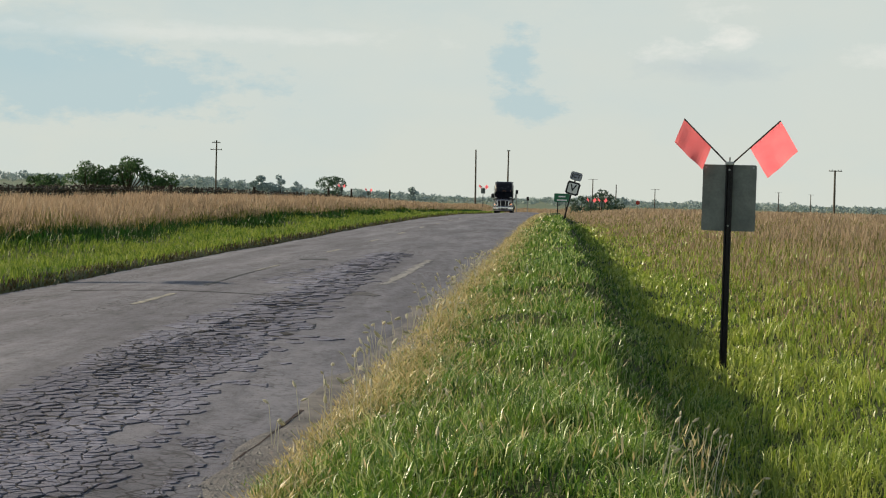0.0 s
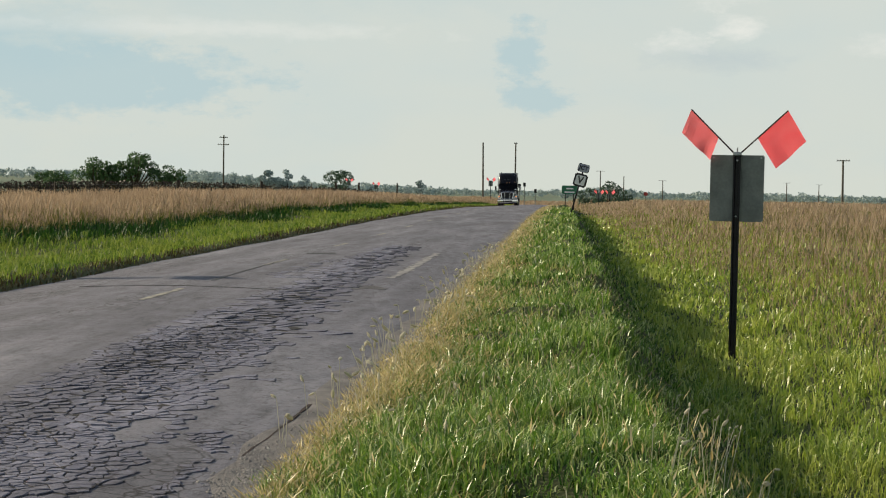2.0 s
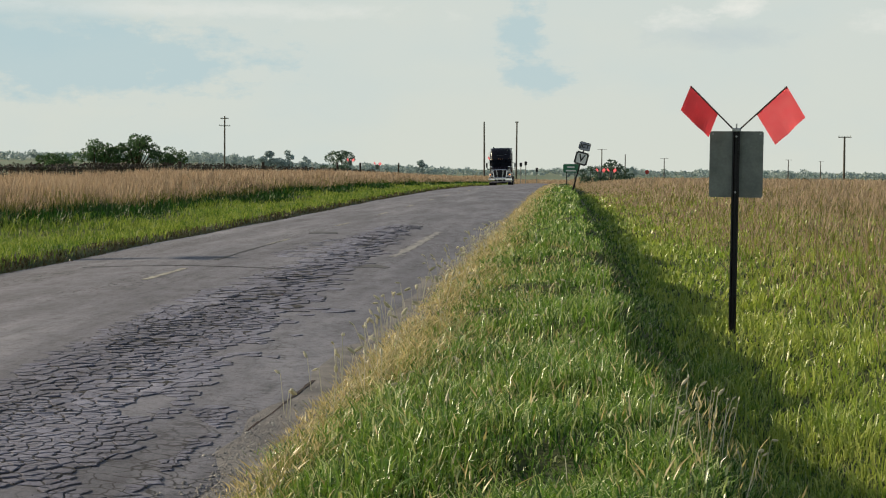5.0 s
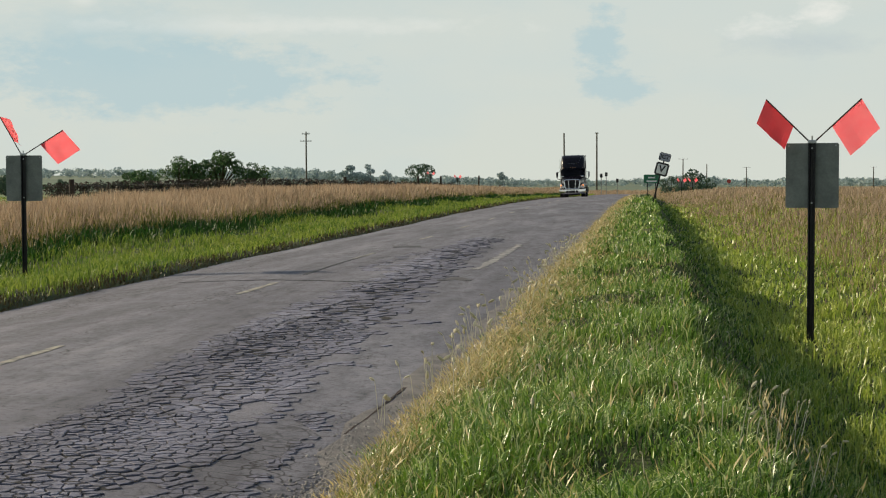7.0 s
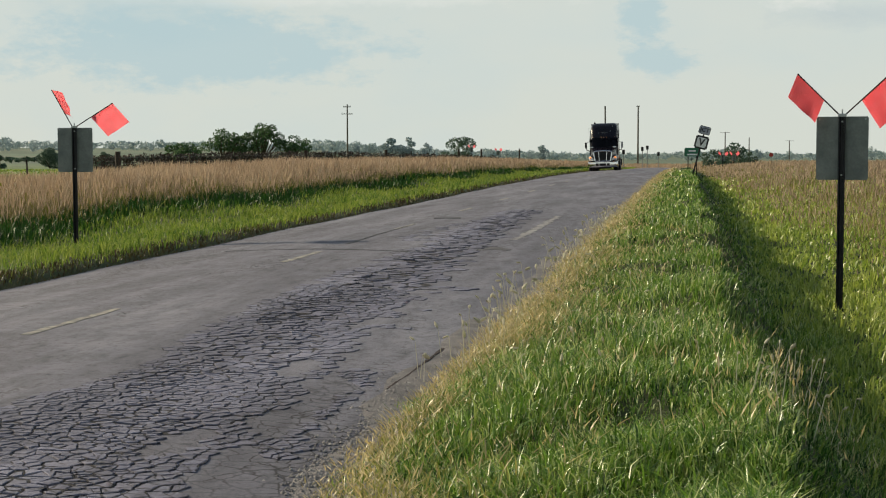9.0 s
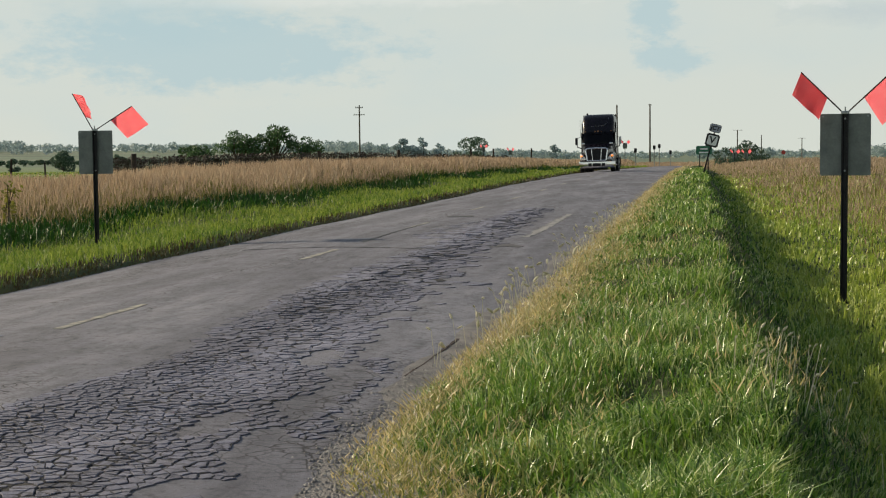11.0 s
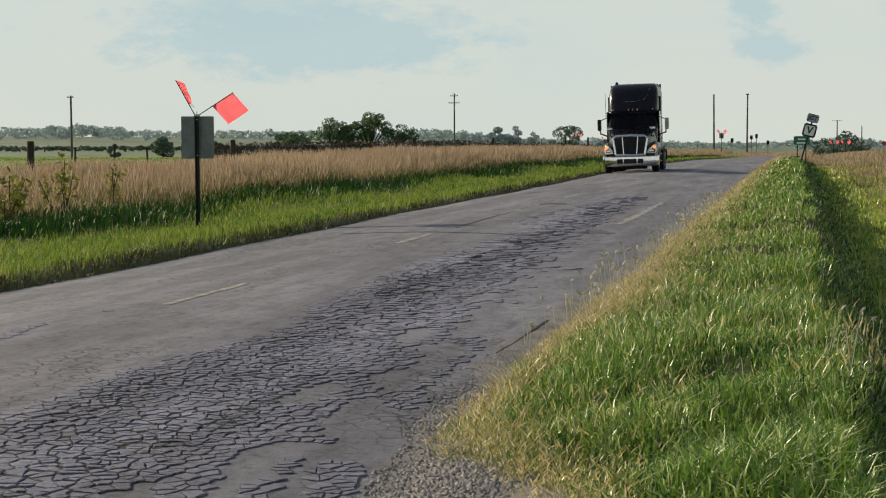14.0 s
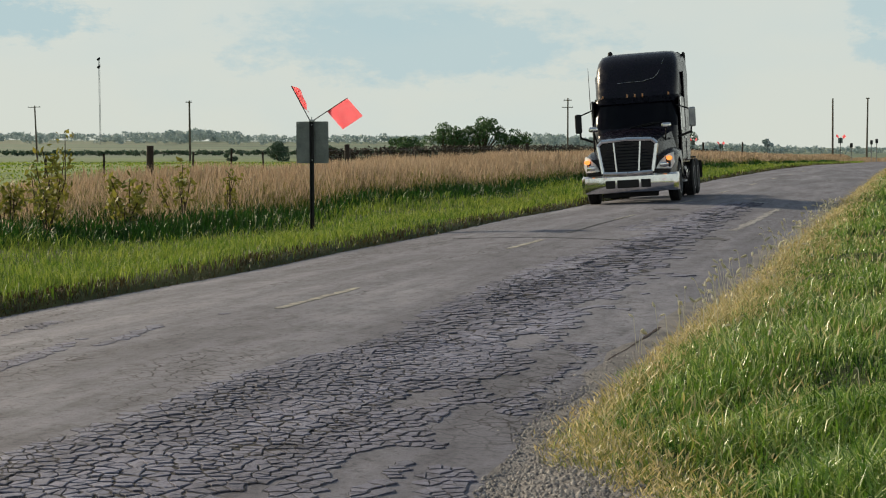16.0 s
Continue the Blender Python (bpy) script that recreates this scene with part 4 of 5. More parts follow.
def wheel(root, x, y, width, out):
    """A tyre with tread grooves and a rim with hub and nuts; out: the side it faces."""
    w = width / 2
    prof = [(-w, 0.30), (-w, 0.42), (-w * 0.85, 0.49), (-w * 0.7, R_WHEEL)]
    for g in (-0.4, 0.0, 0.4):
        prof += [(w * (g - 0.09), R_WHEEL), (w * (g - 0.06), R_WHEEL - 0.015), (w * (g + 0.06), R_WHEEL - 0.015), (w * (g + 0.09), R_WHEEL)]
    prof += [(w * 0.7, R_WHEEL), (w * 0.85, 0.49), (w, 0.42), (w, 0.30)]
    ob = smooth(part("wheel", lathe(prof), M_RUBBER, root, "black truck tyre"))
    s = out
    bm = lathe([(s * w * 0.2, 0.05), (s * w * 1.0, 0.07), (s * w * 0.95, 0.11), (s * w * 0.55, 0.15), (s * w * 0.6, 0.26), (s * w * 1.02, 0.30), (s * w * 1.0, 0.315), (s * w * 0.1, 0.31)])
    for k in range(10):
        a = 2 * math.pi * k / 10
        rod(bm, (s * w * 0.55, 0.19 * math.cos(a), 0.19 * math.sin(a)), (s * w * 0.72, 0.19 * math.cos(a), 0.19 * math.sin(a)), 0.018, seg=6)
    part("rim", bm, M_RIM, ob, "polished metal rim")
    ob.matrix_basis = pose(x, y, R_WHEEL)
    WHEELS.append((ob, x, y))


def semi_truck():
    root = new("semi_truck")
    tagged(root, "plum-black semi truck tractor with chrome bumper driving on the road", "truck")
    # cab and sleeper in one shell
    smooth(part("cab", loft(bmesh.new(), [cab_ring(c[0]) for c in CAB]), M_TRUCK, root, "glossy plum-black cab and sleeper"))
    smooth(part("windscreen", cab_front_panel(1.93, 2.52, 1, 12, 0.012), M_WINDSCREEN, root, "dark windscreen glass"))
    smooth(part("sun_visor", cab_front_panel(2.54, 2.70, 1, 12, 0.05, 3), M_TRUCK, root, "dark sun visor"))
    for x in (-0.86, -0.20, 0.0, 0.20, 0.86):
        f = cab_at(2.66)[0] - 0.04 + (0.10 if abs(x) > 0.5 else 0.0)
        part("marker_lamp", box(bmesh.new(), x - 0.018, x + 0.018, f - 0.03, f + 0.08, 2.68, 2.77, 0.012), M_MARKER, root, "small amber roof marker lamp")
    # seam of the roof panel
    seam = [(-0.46, 3.06), (0.20, 3.08), (0.48, 3.14), (0.60, 3.26), (0.72, 3.60), (0.78, 3.80)]
    bm = bmesh.new()
    pts = []
    for x, z in seam:
        f, w = cab_at(z)
        pts.append((x, f + 0.62 * (1 - (max(0.0, 1 - (abs(x) / w) ** 4.76)) ** 0.275) - 0.012, z))
    for a, b in zip(pts, pts[1:]):
        rod(bm, a, b, 0.006, seg=6)
    part("roof_seam", bm, M_SIDEFAIR, root, "pale seam line on the roof fairing")
    # hood with a crowned top
    def hood_ring(y, w, zt, zb, drop):
        return [(-w, y, zb), (-w * 1.02, y, zb + (zt - zb) * 0.5), (-w * 0.93, y, zt - drop), (-w * 0.62, y, zt - drop * 0.25), (0, y, zt), (w * 0.62, y, zt - drop * 0.25), (w * 0.93, y, zt - drop), (w * 1.02, y, zb + (zt - zb) * 0.5), (w, y, zb)]
    smooth(part("hood", loft(bmesh.new(), [hood_ring(0.16, 0.70, 1.60, 0.74, 0.10), hood_ring(0.30, 0.76, 1.67, 0.74, 0.13), hood_ring(0.9, 0.88, 1.80, 0.8, 0.15), hood_ring(1.78, 1.02, 1.92, 0.9, 0.14)]), M_TRUCK, root, "plum-black hood"))
    for s in (-1, 1):
        # fender over the front wheel
        arcs = []
        for k in range(9):
            u = k / 8
            y = 0.20 + 1.75 * u
            top = 1.16 + 0.20 * math.sin(min(1, u * 1.4) * math.pi / 2)
            cut = 0.52 + math.sqrt(max(0.0, 0.60 ** 2 - (y - 1.22) ** 2)) if abs(y - 1.22) < 0.60 else 0.56
            ins, out = 0.66 + 0.3 * u, 1.04 + 0.14 * math.sin(min(1, u * 2.2) * math.pi / 2)
            arcs.append([(s * ins, y, cut), (s * ins, y, top), (s * (out - 0.14), y, top), (s * (out - 0.02), y, top - 0.10), (s * out, y, (top + cut) / 2), (s * (out - 0.01), y, cut)])
        smooth(part("fender", loft(bmesh.new(), arcs), M_TRUCK, root, "plum-black front fender"))
        # headlight, swept round the corner
        ring = lambda g, y0: [(s * 0.70, y0 + 0.02, 0.86), (s * 1.06, y0 + 0.17, 0.84), (s * 1.13, y0 + 0.30, 0.98), (s * 1.10, y0 + 0.36, 1.24), (s * 0.98, y0 + 0.22, 1.20), (s * 0.80, y0 + 0.08, 1.04)]
        head = part("headlight", loft(bmesh.new(), [ring(0, 0.02), ring(0, 0.22)]), M_LENS, root, "clear swept-back headlight")
        bm = bmesh.new()
        bmesh.ops.create_uvsphere(bm, u_segments=12, v_segments=8, radius=0.065, matrix=Matrix.Translation((s * 1.02, 0.19, 1.10)) @ Matrix.Diagonal((1.2, 0.7, 0.9, 1)))
        part("turn_lamp", bm, M_AMBER, head, "lit amber turn lamp")
        bm = bmesh.new()
        bmesh.ops.create_uvsphere(bm, u_segments=12, v_segments=8, radius=0.09, matrix=Matrix.Translation((s * 0.90, 0.09, 0.95)) @ Matrix.Diagonal((1.3, 0.5, 0.8, 1)))
        part("reflector", bm, M_CHROME, head, "chrome reflector")
        # mirrors on their arms
        for y, x0, x1, z0, z1, w, d in ((1.85, 1.10, 1.44 if s < 0 else 1.50, 1.86, 2.34, 0.17, 0.10),):
            bm = rod(bmesh.new(), (s * x0, y, 1.62), (s * (x1 - 0.05), y - 0.12, 1.74), 0.030)
            rod(bm, (s * (x1 - 0.05), y - 0.12, 1.70), (s * x1, y - 0.12, 2.3), 0.025)
            rod(bm, (s * x0, y + 0.1, 2.42), (s * x1, y - 0.12, 2.28), 0.018)
            arm = part("mirror_arm", bm, M_CHASSIS, root, "black mirror bracket")
            part("mirror_head", box(bmesh.new(), s * x1 - w / 2, s * x1 + w / 2, y - 0.20, y - 0.06, z0, z1, 0.045, 3), M_SIDEFAIR if s > 0 else M_CHASSIS, arm, "tall door mirror")
            part("mirror_glass", box(bmesh.new(), s * x1 - w / 2 + 0.02, s * x1 + w / 2 - 0.02, y - 0.062, y - 0.054, z0 + 0.04, z1 - 0.04), M_MIRROR, arm)
        bm = rod(bmesh.new(), (s * 0.86, 1.05, 1.55), (s * 0.92, 0.85, 1.88), 0.02)
        arm = part("hood_mirror_arm", bm, M_CHASSIS, root)
        part("hood_mirror", box(bmesh.new(), s * 0.92 - 0.12, s * 0.92 + 0.12, 0.78, 0.92, 1.86, 1.99, 0.05, 3), M_CHROME, arm, "bright convex hood mirror")
        # door with window and handle
        x = s * 1.135
        door = part("door", box(bmesh.new(), x - 0.03, x + 0.03, 2.25, 3.25, 1.02, 2.66, 0.03), M_TRUCK, root, "plum-black cab door")
        part("door_window", box(bmesh.new(), x + s * 0.028, x + s * 0.04, 2.42, 3.10, 1.86, 2.50, 0.004, 1), M_WINDSCREEN, door, "dark side window")
        part("window_frame", box(bmesh.new(), x + s * 0.02, x + s * 0.034, 2.24, 2.40, 1.80, 2.62, 0.004, 1), M_CHROME, door, "bright window post")
        part("door_handle", box(bmesh.new(), x + s * 0.03, x + s * 0.06, 2.95, 3.15, 1.58, 1.64, 0.01), M_CHROME, door)
        # sleeper window, side extender, tank, steps
        part("sleeper_panel", box(bmesh.new(), s * 1.16 - 0.02, s * 1.16 + 0.02, 3.3, 4.25, 1.0, 3.3, 0.02), M_TRUCK, root, "sleeper side panel")
        part("side_extender", box(bmesh.new(), s * 1.10 - 0.03, s * 1.10 + 0.03, 4.36, 4.70, 1.1, 3.84, 0.025), M_CHASSIS, root, "black side extender behind the sleeper")
        bm = rod(bmesh.new(), (s * 0.88, 2.75, 0.66), (s * 0.88, 3.60, 0.66), 0.30, seg=24)
        tank = smooth(part("fuel_tank", bm, M_CHROME, root, "polished cylindrical fuel tank"))
        for y in (2.95, 3.4):
            bm = rod(bmesh.new(), (s * 0.88, y, 0.66), (s * 0.88, y + 0.06, 0.66), 0.312, seg=24)
            part("tank_strap", bm, M_CHASSIS, tank)
        for z in (0.45, 0.78):
            part("step", box(bmesh.new(), s * 1.08 - 0.12, s * 1.08 + 0.12, 2.15, 2.72, z, z + 0.05, 0.012), M_SIDEFAIR, root, "metal cab step")
        # stack
        part("exhaust_stack", rod(bmesh.new(), (s * 0.98, 4.56, 1.0), (s * 0.98, 4.56, 3.80), 0.075, seg=14), M_CHASSIS, root, "dark exhaust stack") if s > 0 else None
        part("mud_flap", box(bmesh.new(), s * 0.95 - 0.30, s * 0.95 + 0.30, 6.80, 6.82, 0.45, 0.95), M_RUBBER, root)
        part("frame_rail", box(bmesh.new(), s * 0.42 - 0.04, s * 0.42 + 0.04, 0.6, 6.9, 0.72, 0.98, 0.01), M_CHASSIS, root)
        part("quarter_fender", box(bmesh.new(), s * 0.95 - 0.30, s * 0.95 + 0.30, 4.5, 5.1, 1.04, 1.09, 0.02), M_CHASSIS, root)
    # grille: chrome surround, mesh, dividers, slats
    def g_half(z):
        return 0.62 + 0.10 * (z - 0.80) / 0.78
    gy = lambda z: 0.02 + 0.10 * (z - 0.80) / 0.78
    mesh = loft(bmesh.new(), [[(-g_half(z), gy(z) + 0.10, z), (0, gy(z) + 0.05, z), (g_half(z), gy(z) + 0.10, z), (g_half(z), gy(z) + 0.2, z), (-g_half(z), gy(z) + 0.2, z)] for z in (0.82, 1.20, 1.57)])
    grille = part("grille", mesh, M_GRILLE, root, "black grille mesh")
    bm = bmesh.new()
    frame_pts = [(-g_half(0.80), gy(0.80) + 0.07, 0.80), (-g_half(1.5) - 0.02, gy(1.5) + 0.07, 1.48), (-g_half(1.58) + 0.10, gy(1.58) + 0.05, 1.59), (0, gy(1.6), 1.62), (g_half(1.58) - 0.10, gy(1.58) + 0.05, 1.59), (g_half(1.5) + 0.02, gy(1.5) + 0.07, 1.48), (g_half(0.80), gy(0.80) + 0.07, 0.80), (0, gy(0.8), 0.78)]
    for a, b in zip(frame_pts, frame_pts[1:] + frame_pts[:1]):
        rod(bm, a, b, 0.052, seg=8)
    smooth(part("grille_surround", bm, M_CHROME, grille, "chrome grille surround"))
    for s in (-1, 1):
        part("grille_bar", rod(bmesh.new(), (s * 0.27, gy(0.8) + 0.03, 0.80), (s * 0.33, gy(1.58) + 0.03, 1.60), 0.026, seg=8), M_CHROME, grille, "chrome upright")
    for k in range(9):
        z = 0.88 + k * 0.078
        w = g_half(z) - 0.03
        bm = loft(bmesh.new(), [[(x, gy(z) + 0.045 + 0.05 * abs(x) / w, z - 0.012), (x, gy(z) + 0.03 + 0.05 * abs(x) / w, z), (x, gy(z) + 0.045 + 0.05 * abs(x) / w, z + 0.012), (x, gy(z) + 0.08 + 0.05 * abs(x) / w, z)] for x in (-w, 0, w)])
        part("grille_slat", bm, M_SLAT, grille)
    # bumper swept back at the corners
    plan = [(-1.21, 0.62), (-1.20, 0.34), (-1.10, 0.16), (-0.80, 0.05), (-0.40, 0.01), (0, 0.0), (0.40, 0.01), (0.80, 0.05), (1.10, 0.16), (1.20, 0.34), (1.21, 0.62)]
    rings = []
    for x, y in plan:
        rings.append([(x, y + 0.03, 0.31), (x, y, 0.36), (x, y - 0.015, 0.53), (x, y, 0.70), (x * 0.985, y + 0.05, 0.745), (x * 0.95, y + 0.12, 0.745), (x * 0.95, y + 0.12, 0.31)])
    bumper = smooth(part("bumper", loft(bmesh.new(), rings), M_CHROME, root, "dusty chrome front bumper"))
    for x0, x1 in ((-0.56, -0.32), (-0.27, 0.27), (0.32, 0.56)):
        part("air_intake", box(bmesh.new(), x0, x1, -0.026, 0.06, 0.42, 0.62, 0.02), M_GRILLE, bumper, "black air intake")
    part("skid_panel", box(bmesh.new(), -0.70, 0.70, 0.35, 0.45, 0.18, 0.40, 0.02), M_CHASSIS, root)
    # small things
    part("antenna", rod(bmesh.new(), (-1.20, 2.35, 2.45), (-1.22, 2.40, 3.50), 0.012, 0.005, 6), M_CHASSIS, root, "whip antenna")
    bm = rod(bmesh.new(), (-0.80, 3.75, 3.76), (-0.80, 3.75, 3.88), 0.04, seg=10)
    bmesh.ops.create_uvsphere(bm, u_segments=10, v_segments=6, radius=0.07, matrix=Matrix.Translation((-0.80, 3.75, 3.88)))
    part("roof_beacon", bm, M_CHASSIS, root)
    for s in (-1, 1):
        part("wiper", rod(bmesh.new(), (s * 0.1, 1.72, 1.93), (s * 0.1 + 0.62, 1.82, 2.03), 0.010, seg=6), M_CHASSIS, root)
    part("fifth_wheel", box(bmesh.new(), -0.45, 0.45, 5.3, 6.1, 1.0, 1.12, 0.03), M_CHASSIS, root)
    part("front_axle", rod(bmesh.new(), (-0.9, 1.22, 0.5), (0.9, 1.22, 0.5), 0.07), M_CHASSIS, root)
    part("engine_block", box(bmesh.new(), -0.45, 0.45, 0.5, 2.6, 0.42, 1.1, 0.08), M_CHASSIS, root)
    for y in (5.0, 6.2):
        part("rear_axle", rod(bmesh.new(), (-0.9, y, 0.5), (0.9, y, 0.5), 0.09), M_CHASSIS, root)
    for s in (-1, 1):
        wheel(root, s * 1.03, 1.22, 0.29, s)
        for y in (5.0, 6.2):
            wheel(root, s * 0.76, y, 0.27, -s)
            wheel(root, s * 1.06, y, 0.27, s)
    return root


truck = semi_truck()
truck.scale = (TRUCK_SIZE,) * 3
# the sleeper's roof stands a little taller than the shell was drawn
for ob in truck.children_recursive:
    if ob.type == "MESH" and ob.matrix_basis.is_identity and ob.parent.matrix_basis.to_translation().length < 1e-6:
        for v in ob.data.vertices:
            v.co.z += 0.055 * max(0.0, v.co.z - 2.0)
# seconds, place along the road, place across it, lean towards the verge
TRUCK_ROWS = [(0, 171, -5.85, 1.5), (1.5, 166.5, -5.97, 1.5), (3, 159, -6.03, 1.5), (4.25, 150, -6.07, 1.5), (5.5, 139.5, -6.09, 1.5), (7, 127.5, -6.1, 1.5), (9, 112, -6.08, 1.5), (11, 91.5, -6.04, 1.5),
              (12.5, 75, -6.0, 1.5), (14.5, 52.3, -6.25, 1.8), (15.5, 39.4, -6.19, 2.8), (16, 32.8, -6.08, 3.6)]


def truck_pose(y, x, lean):
    slope = math.degrees(math.atan((float(road_z(y + 6)) - float(road_z(y))) / 6))
    return pose(x, y, float(road_height(x, y)) - 0.02, slope, -lean, 3.2 * smoothstep(80, 45, y))


# ---- leaves and trees ----
# hedgerow leaves, lightened a little towards blue for haze
M_LEAF = blade_material("tree_leaves", [rgb("36503a"), rgb("4c6844"), rgb("62804e")], (rgb("3a5434"), rgb("587446")), 0.3, 0.4, 0.4)
# haze over the far woods and trees put into the leaf colour
M_FARLEAF_HAZE = blade_material("distant_leaves_painted_haze", [rgb("94a6a8"), rgb("a4b4b6"), rgb("aebcb8")], (rgb("9aacae"), rgb("acbab8")), 0.03, 0.4, 0.2)
# greyer, paler copy of the tree leaves for haze at middle distance
M_MIDLEAF_HAZE = blade_material("midway_hazed_leaves", [rgb("44584a"), rgb("586e5c"), rgb("667c66")], (rgb("485e4e"), rgb("607662")), 0.1, 0.4, 0.25)
M_WEED = blade_material("weed_leaves", [rgb("5c6428"), rgb("84843a"), rgb("9c9444")], (rgb("5f6c2c"), rgb("928a42")), 1.5, 0.4, 0.4)
M_BARK = surface("bark", rgb("3a3026"), rgb("564a3c"), 3, 0.9, fine=20, bumpy=0.5, stretch=(4, 4, 1))
M_POLE = surface("weathered_pole_wood", rgb("4c443c"), rgb("6c645a"), 2, 0.85, fine=20, bumpy=0.3, stretch=(5, 5, 0.6))
M_PORCELAIN = plain("pale_insulator", rgb("b8bcc0"), 0.3)


def leaf_cloud(name, centers, radii, n, size, material, parent, rng, squash=0.8, label=""):
    """Crown of single leaves or sprays lying about the given clumps."""
    c = np.asarray(centers, float)
    r = np.asarray(radii, float)
    k = rng.choice(len(c), n, p=r ** 2 / (r ** 2).sum())
    d = rng.normal(size=(n, 3))
    d /= np.linalg.norm(d, axis=1)[:, None]
    rad = r[k] * rng.uniform(0.35, 1.0, n) ** 0.5
    p = c[k] + d * rad[:, None] * np.array([1, 1, squash])
    a = rng.normal(size=(n, 3))
    a /= np.linalg.norm(a, axis=1)[:, None]
    b = np.cross(a, rng.normal(size=(n, 3)))
    b /= np.linalg.norm(b, axis=1)[:, None]
    s = size * rng.uniform(0.6, 1.4, n)[:, None]
    v = np.stack([p - a * s, p - b * s * 0.45, p + a * s, p + b * s * 0.45], 1).reshape(-1, 3)
    i = np.arange(n)[:, None] * 4
    tris = np.concatenate([i + np.array([[0, 1, 2]]), i + np.array([[0, 2, 3]])])
    ob = quick_mesh(name, v, tris, material)
    ob.parent = parent
    return tagged(ob, label) if label else ob


def limb_mesh(bm, a, b, r0, r1, rng, seg=6):
    a, b = Vector(a), Vector(b)
    mid = (a + b) / 2 + Vector(rng.uniform(-1, 1, 3)) * (b - a).length * 0.08
    rod(bm, a, mid, r0, (r0 + r1) / 2, seg)
    rod(bm, mid, b, (r0 + r1) / 2, r1, seg)


def tree(x, y, height, spread, seed, leaf, size, n, label, z=None, shape=1.0, category="tree"):
    rng = np.random.default_rng(seed)
    root = new("tree" if category == "tree" else "bush")
    z0 = float(ground_z(x, y) + far_z(x, y)) - 0.4 if z is None else z
    root.matrix_world = pose(x, y, z0)
    tagged(root, label, category)
    bm = bmesh.new()
    fork = height * (0.28 if category == "tree" and y < 250 else 0.10)
    r = 0.035 * height
    limb_mesh(bm, (0, 0, -0.2), (0.1, 0, fork), r, r * 0.75, rng, 8)
    tips, radii = [], []
    k = 17 if y < 250 and category == "tree" else 9
    foot = 0.35 if category == "tree" and y < 250 else 0.02
    for i in range(k):
        a = 2 * math.pi * (i / k) + rng.uniform(-0.3, 0.3)
        q = rng.uniform(0.35, 1.0)
        tip = Vector((math.cos(a) * spread * 0.72 * q + (0.12 * spread if k == 17 else 0), math.sin(a) * spread * 0.62 * q, fork + (height - fork) * (foot + (0.80 - foot) * rng.uniform(0, 1) * (1.25 - q * 0.5)) * shape))
        limb_mesh(bm, (0.1, 0, fork * rng.uniform(0.6, 1)), tip, r * 0.5, r * 0.15, rng)
        tips.append(tip)
        radii.append(spread * (rng.uniform(0.13, 0.27) if k == 17 else rng.uniform(0.30, 0.46)))
    tips.append(Vector((rng.uniform(-0.2, 0.2) * spread, 0, height - spread * 0.25)))
    radii.append(spread * 0.30)
    limb_mesh(bm, (0.1, 0, fork), tips[-1], r * 0.6, r * 0.15, rng)
    part("trunk", bm, M_BARK, root, "forked bark trunk and limbs")
    leaf_cloud("crown", [tuple(t) for t in tips], radii, n, size, leaf, root, rng, 0.75, "broken leafy crown")
    return root


TREES = (
    # x, y, height, spread, seed, leaf, size, count, label
    (-69.3, 196, 4.6, 3.4, 1, M_LEAF, 0.17, 1800, "low dark green hedgerow tree behind a field"),
    (-64.6, 200.5, 6.6, 4.0, 2, M_LEAF, 0.18, 2300, "dark green hedgerow tree with an open crown"),
    (-59.4, 202, 7.4, 4.2, 3, M_LEAF, 0.18, 2400, "tall dark green hedgerow tree leaning with the wind"),
    (-55.6, 203, 5.6, 3.8, 4, M_LEAF, 0.17, 1800, "low dark green hedgerow tree behind a field"),
    (-62.2, 201, 5.6, 4.2, 14, M_LEAF, 0.17, 1700, "dark green hedgerow tree with an open crown"),
    (-50.4, 327, 8.0, 5.0, 5, M_MIDLEAF_HAZE, 0.26, 2800, "round dark green tree far across the field"),
    (-139.4, 687, 11.5, 5.2, 6, M_FARLEAF_HAZE, 0.5, 1800, "hazy round tree far across the plain"),
    (-131.0, 688, 12.4, 5.8, 7, M_FARLEAF_HAZE, 0.5, 2000, "hazy round tree far across the plain"),
    (-121.5, 690, 9.6, 4.6, 8, M_FARLEAF_HAZE, 0.5, 1500, "hazy round tree far across the plain"),
    (-67.4, 698, 9.0, 3.4, 9, M_FARLEAF_HAZE, 0.45, 1000, "small hazy tree far across the plain"),
    (-135.9, 300, 5.0, 3.2, 10, M_MIDLEAF_HAZE, 0.24, 2600, "dark spreading cedar at a field edge"),
    (-125.0, 304, 4.0, 2.4, 15, M_MIDLEAF_HAZE, 0.24, 1800, "dark spreading cedar at a field edge"),
    (-145.5, 296, 3.2, 1.6, 11, M_MIDLEAF_HAZE, 0.22, 1200, "slim dark cedar at a field edge"),
)
for q in TREES:
    tree(*q)
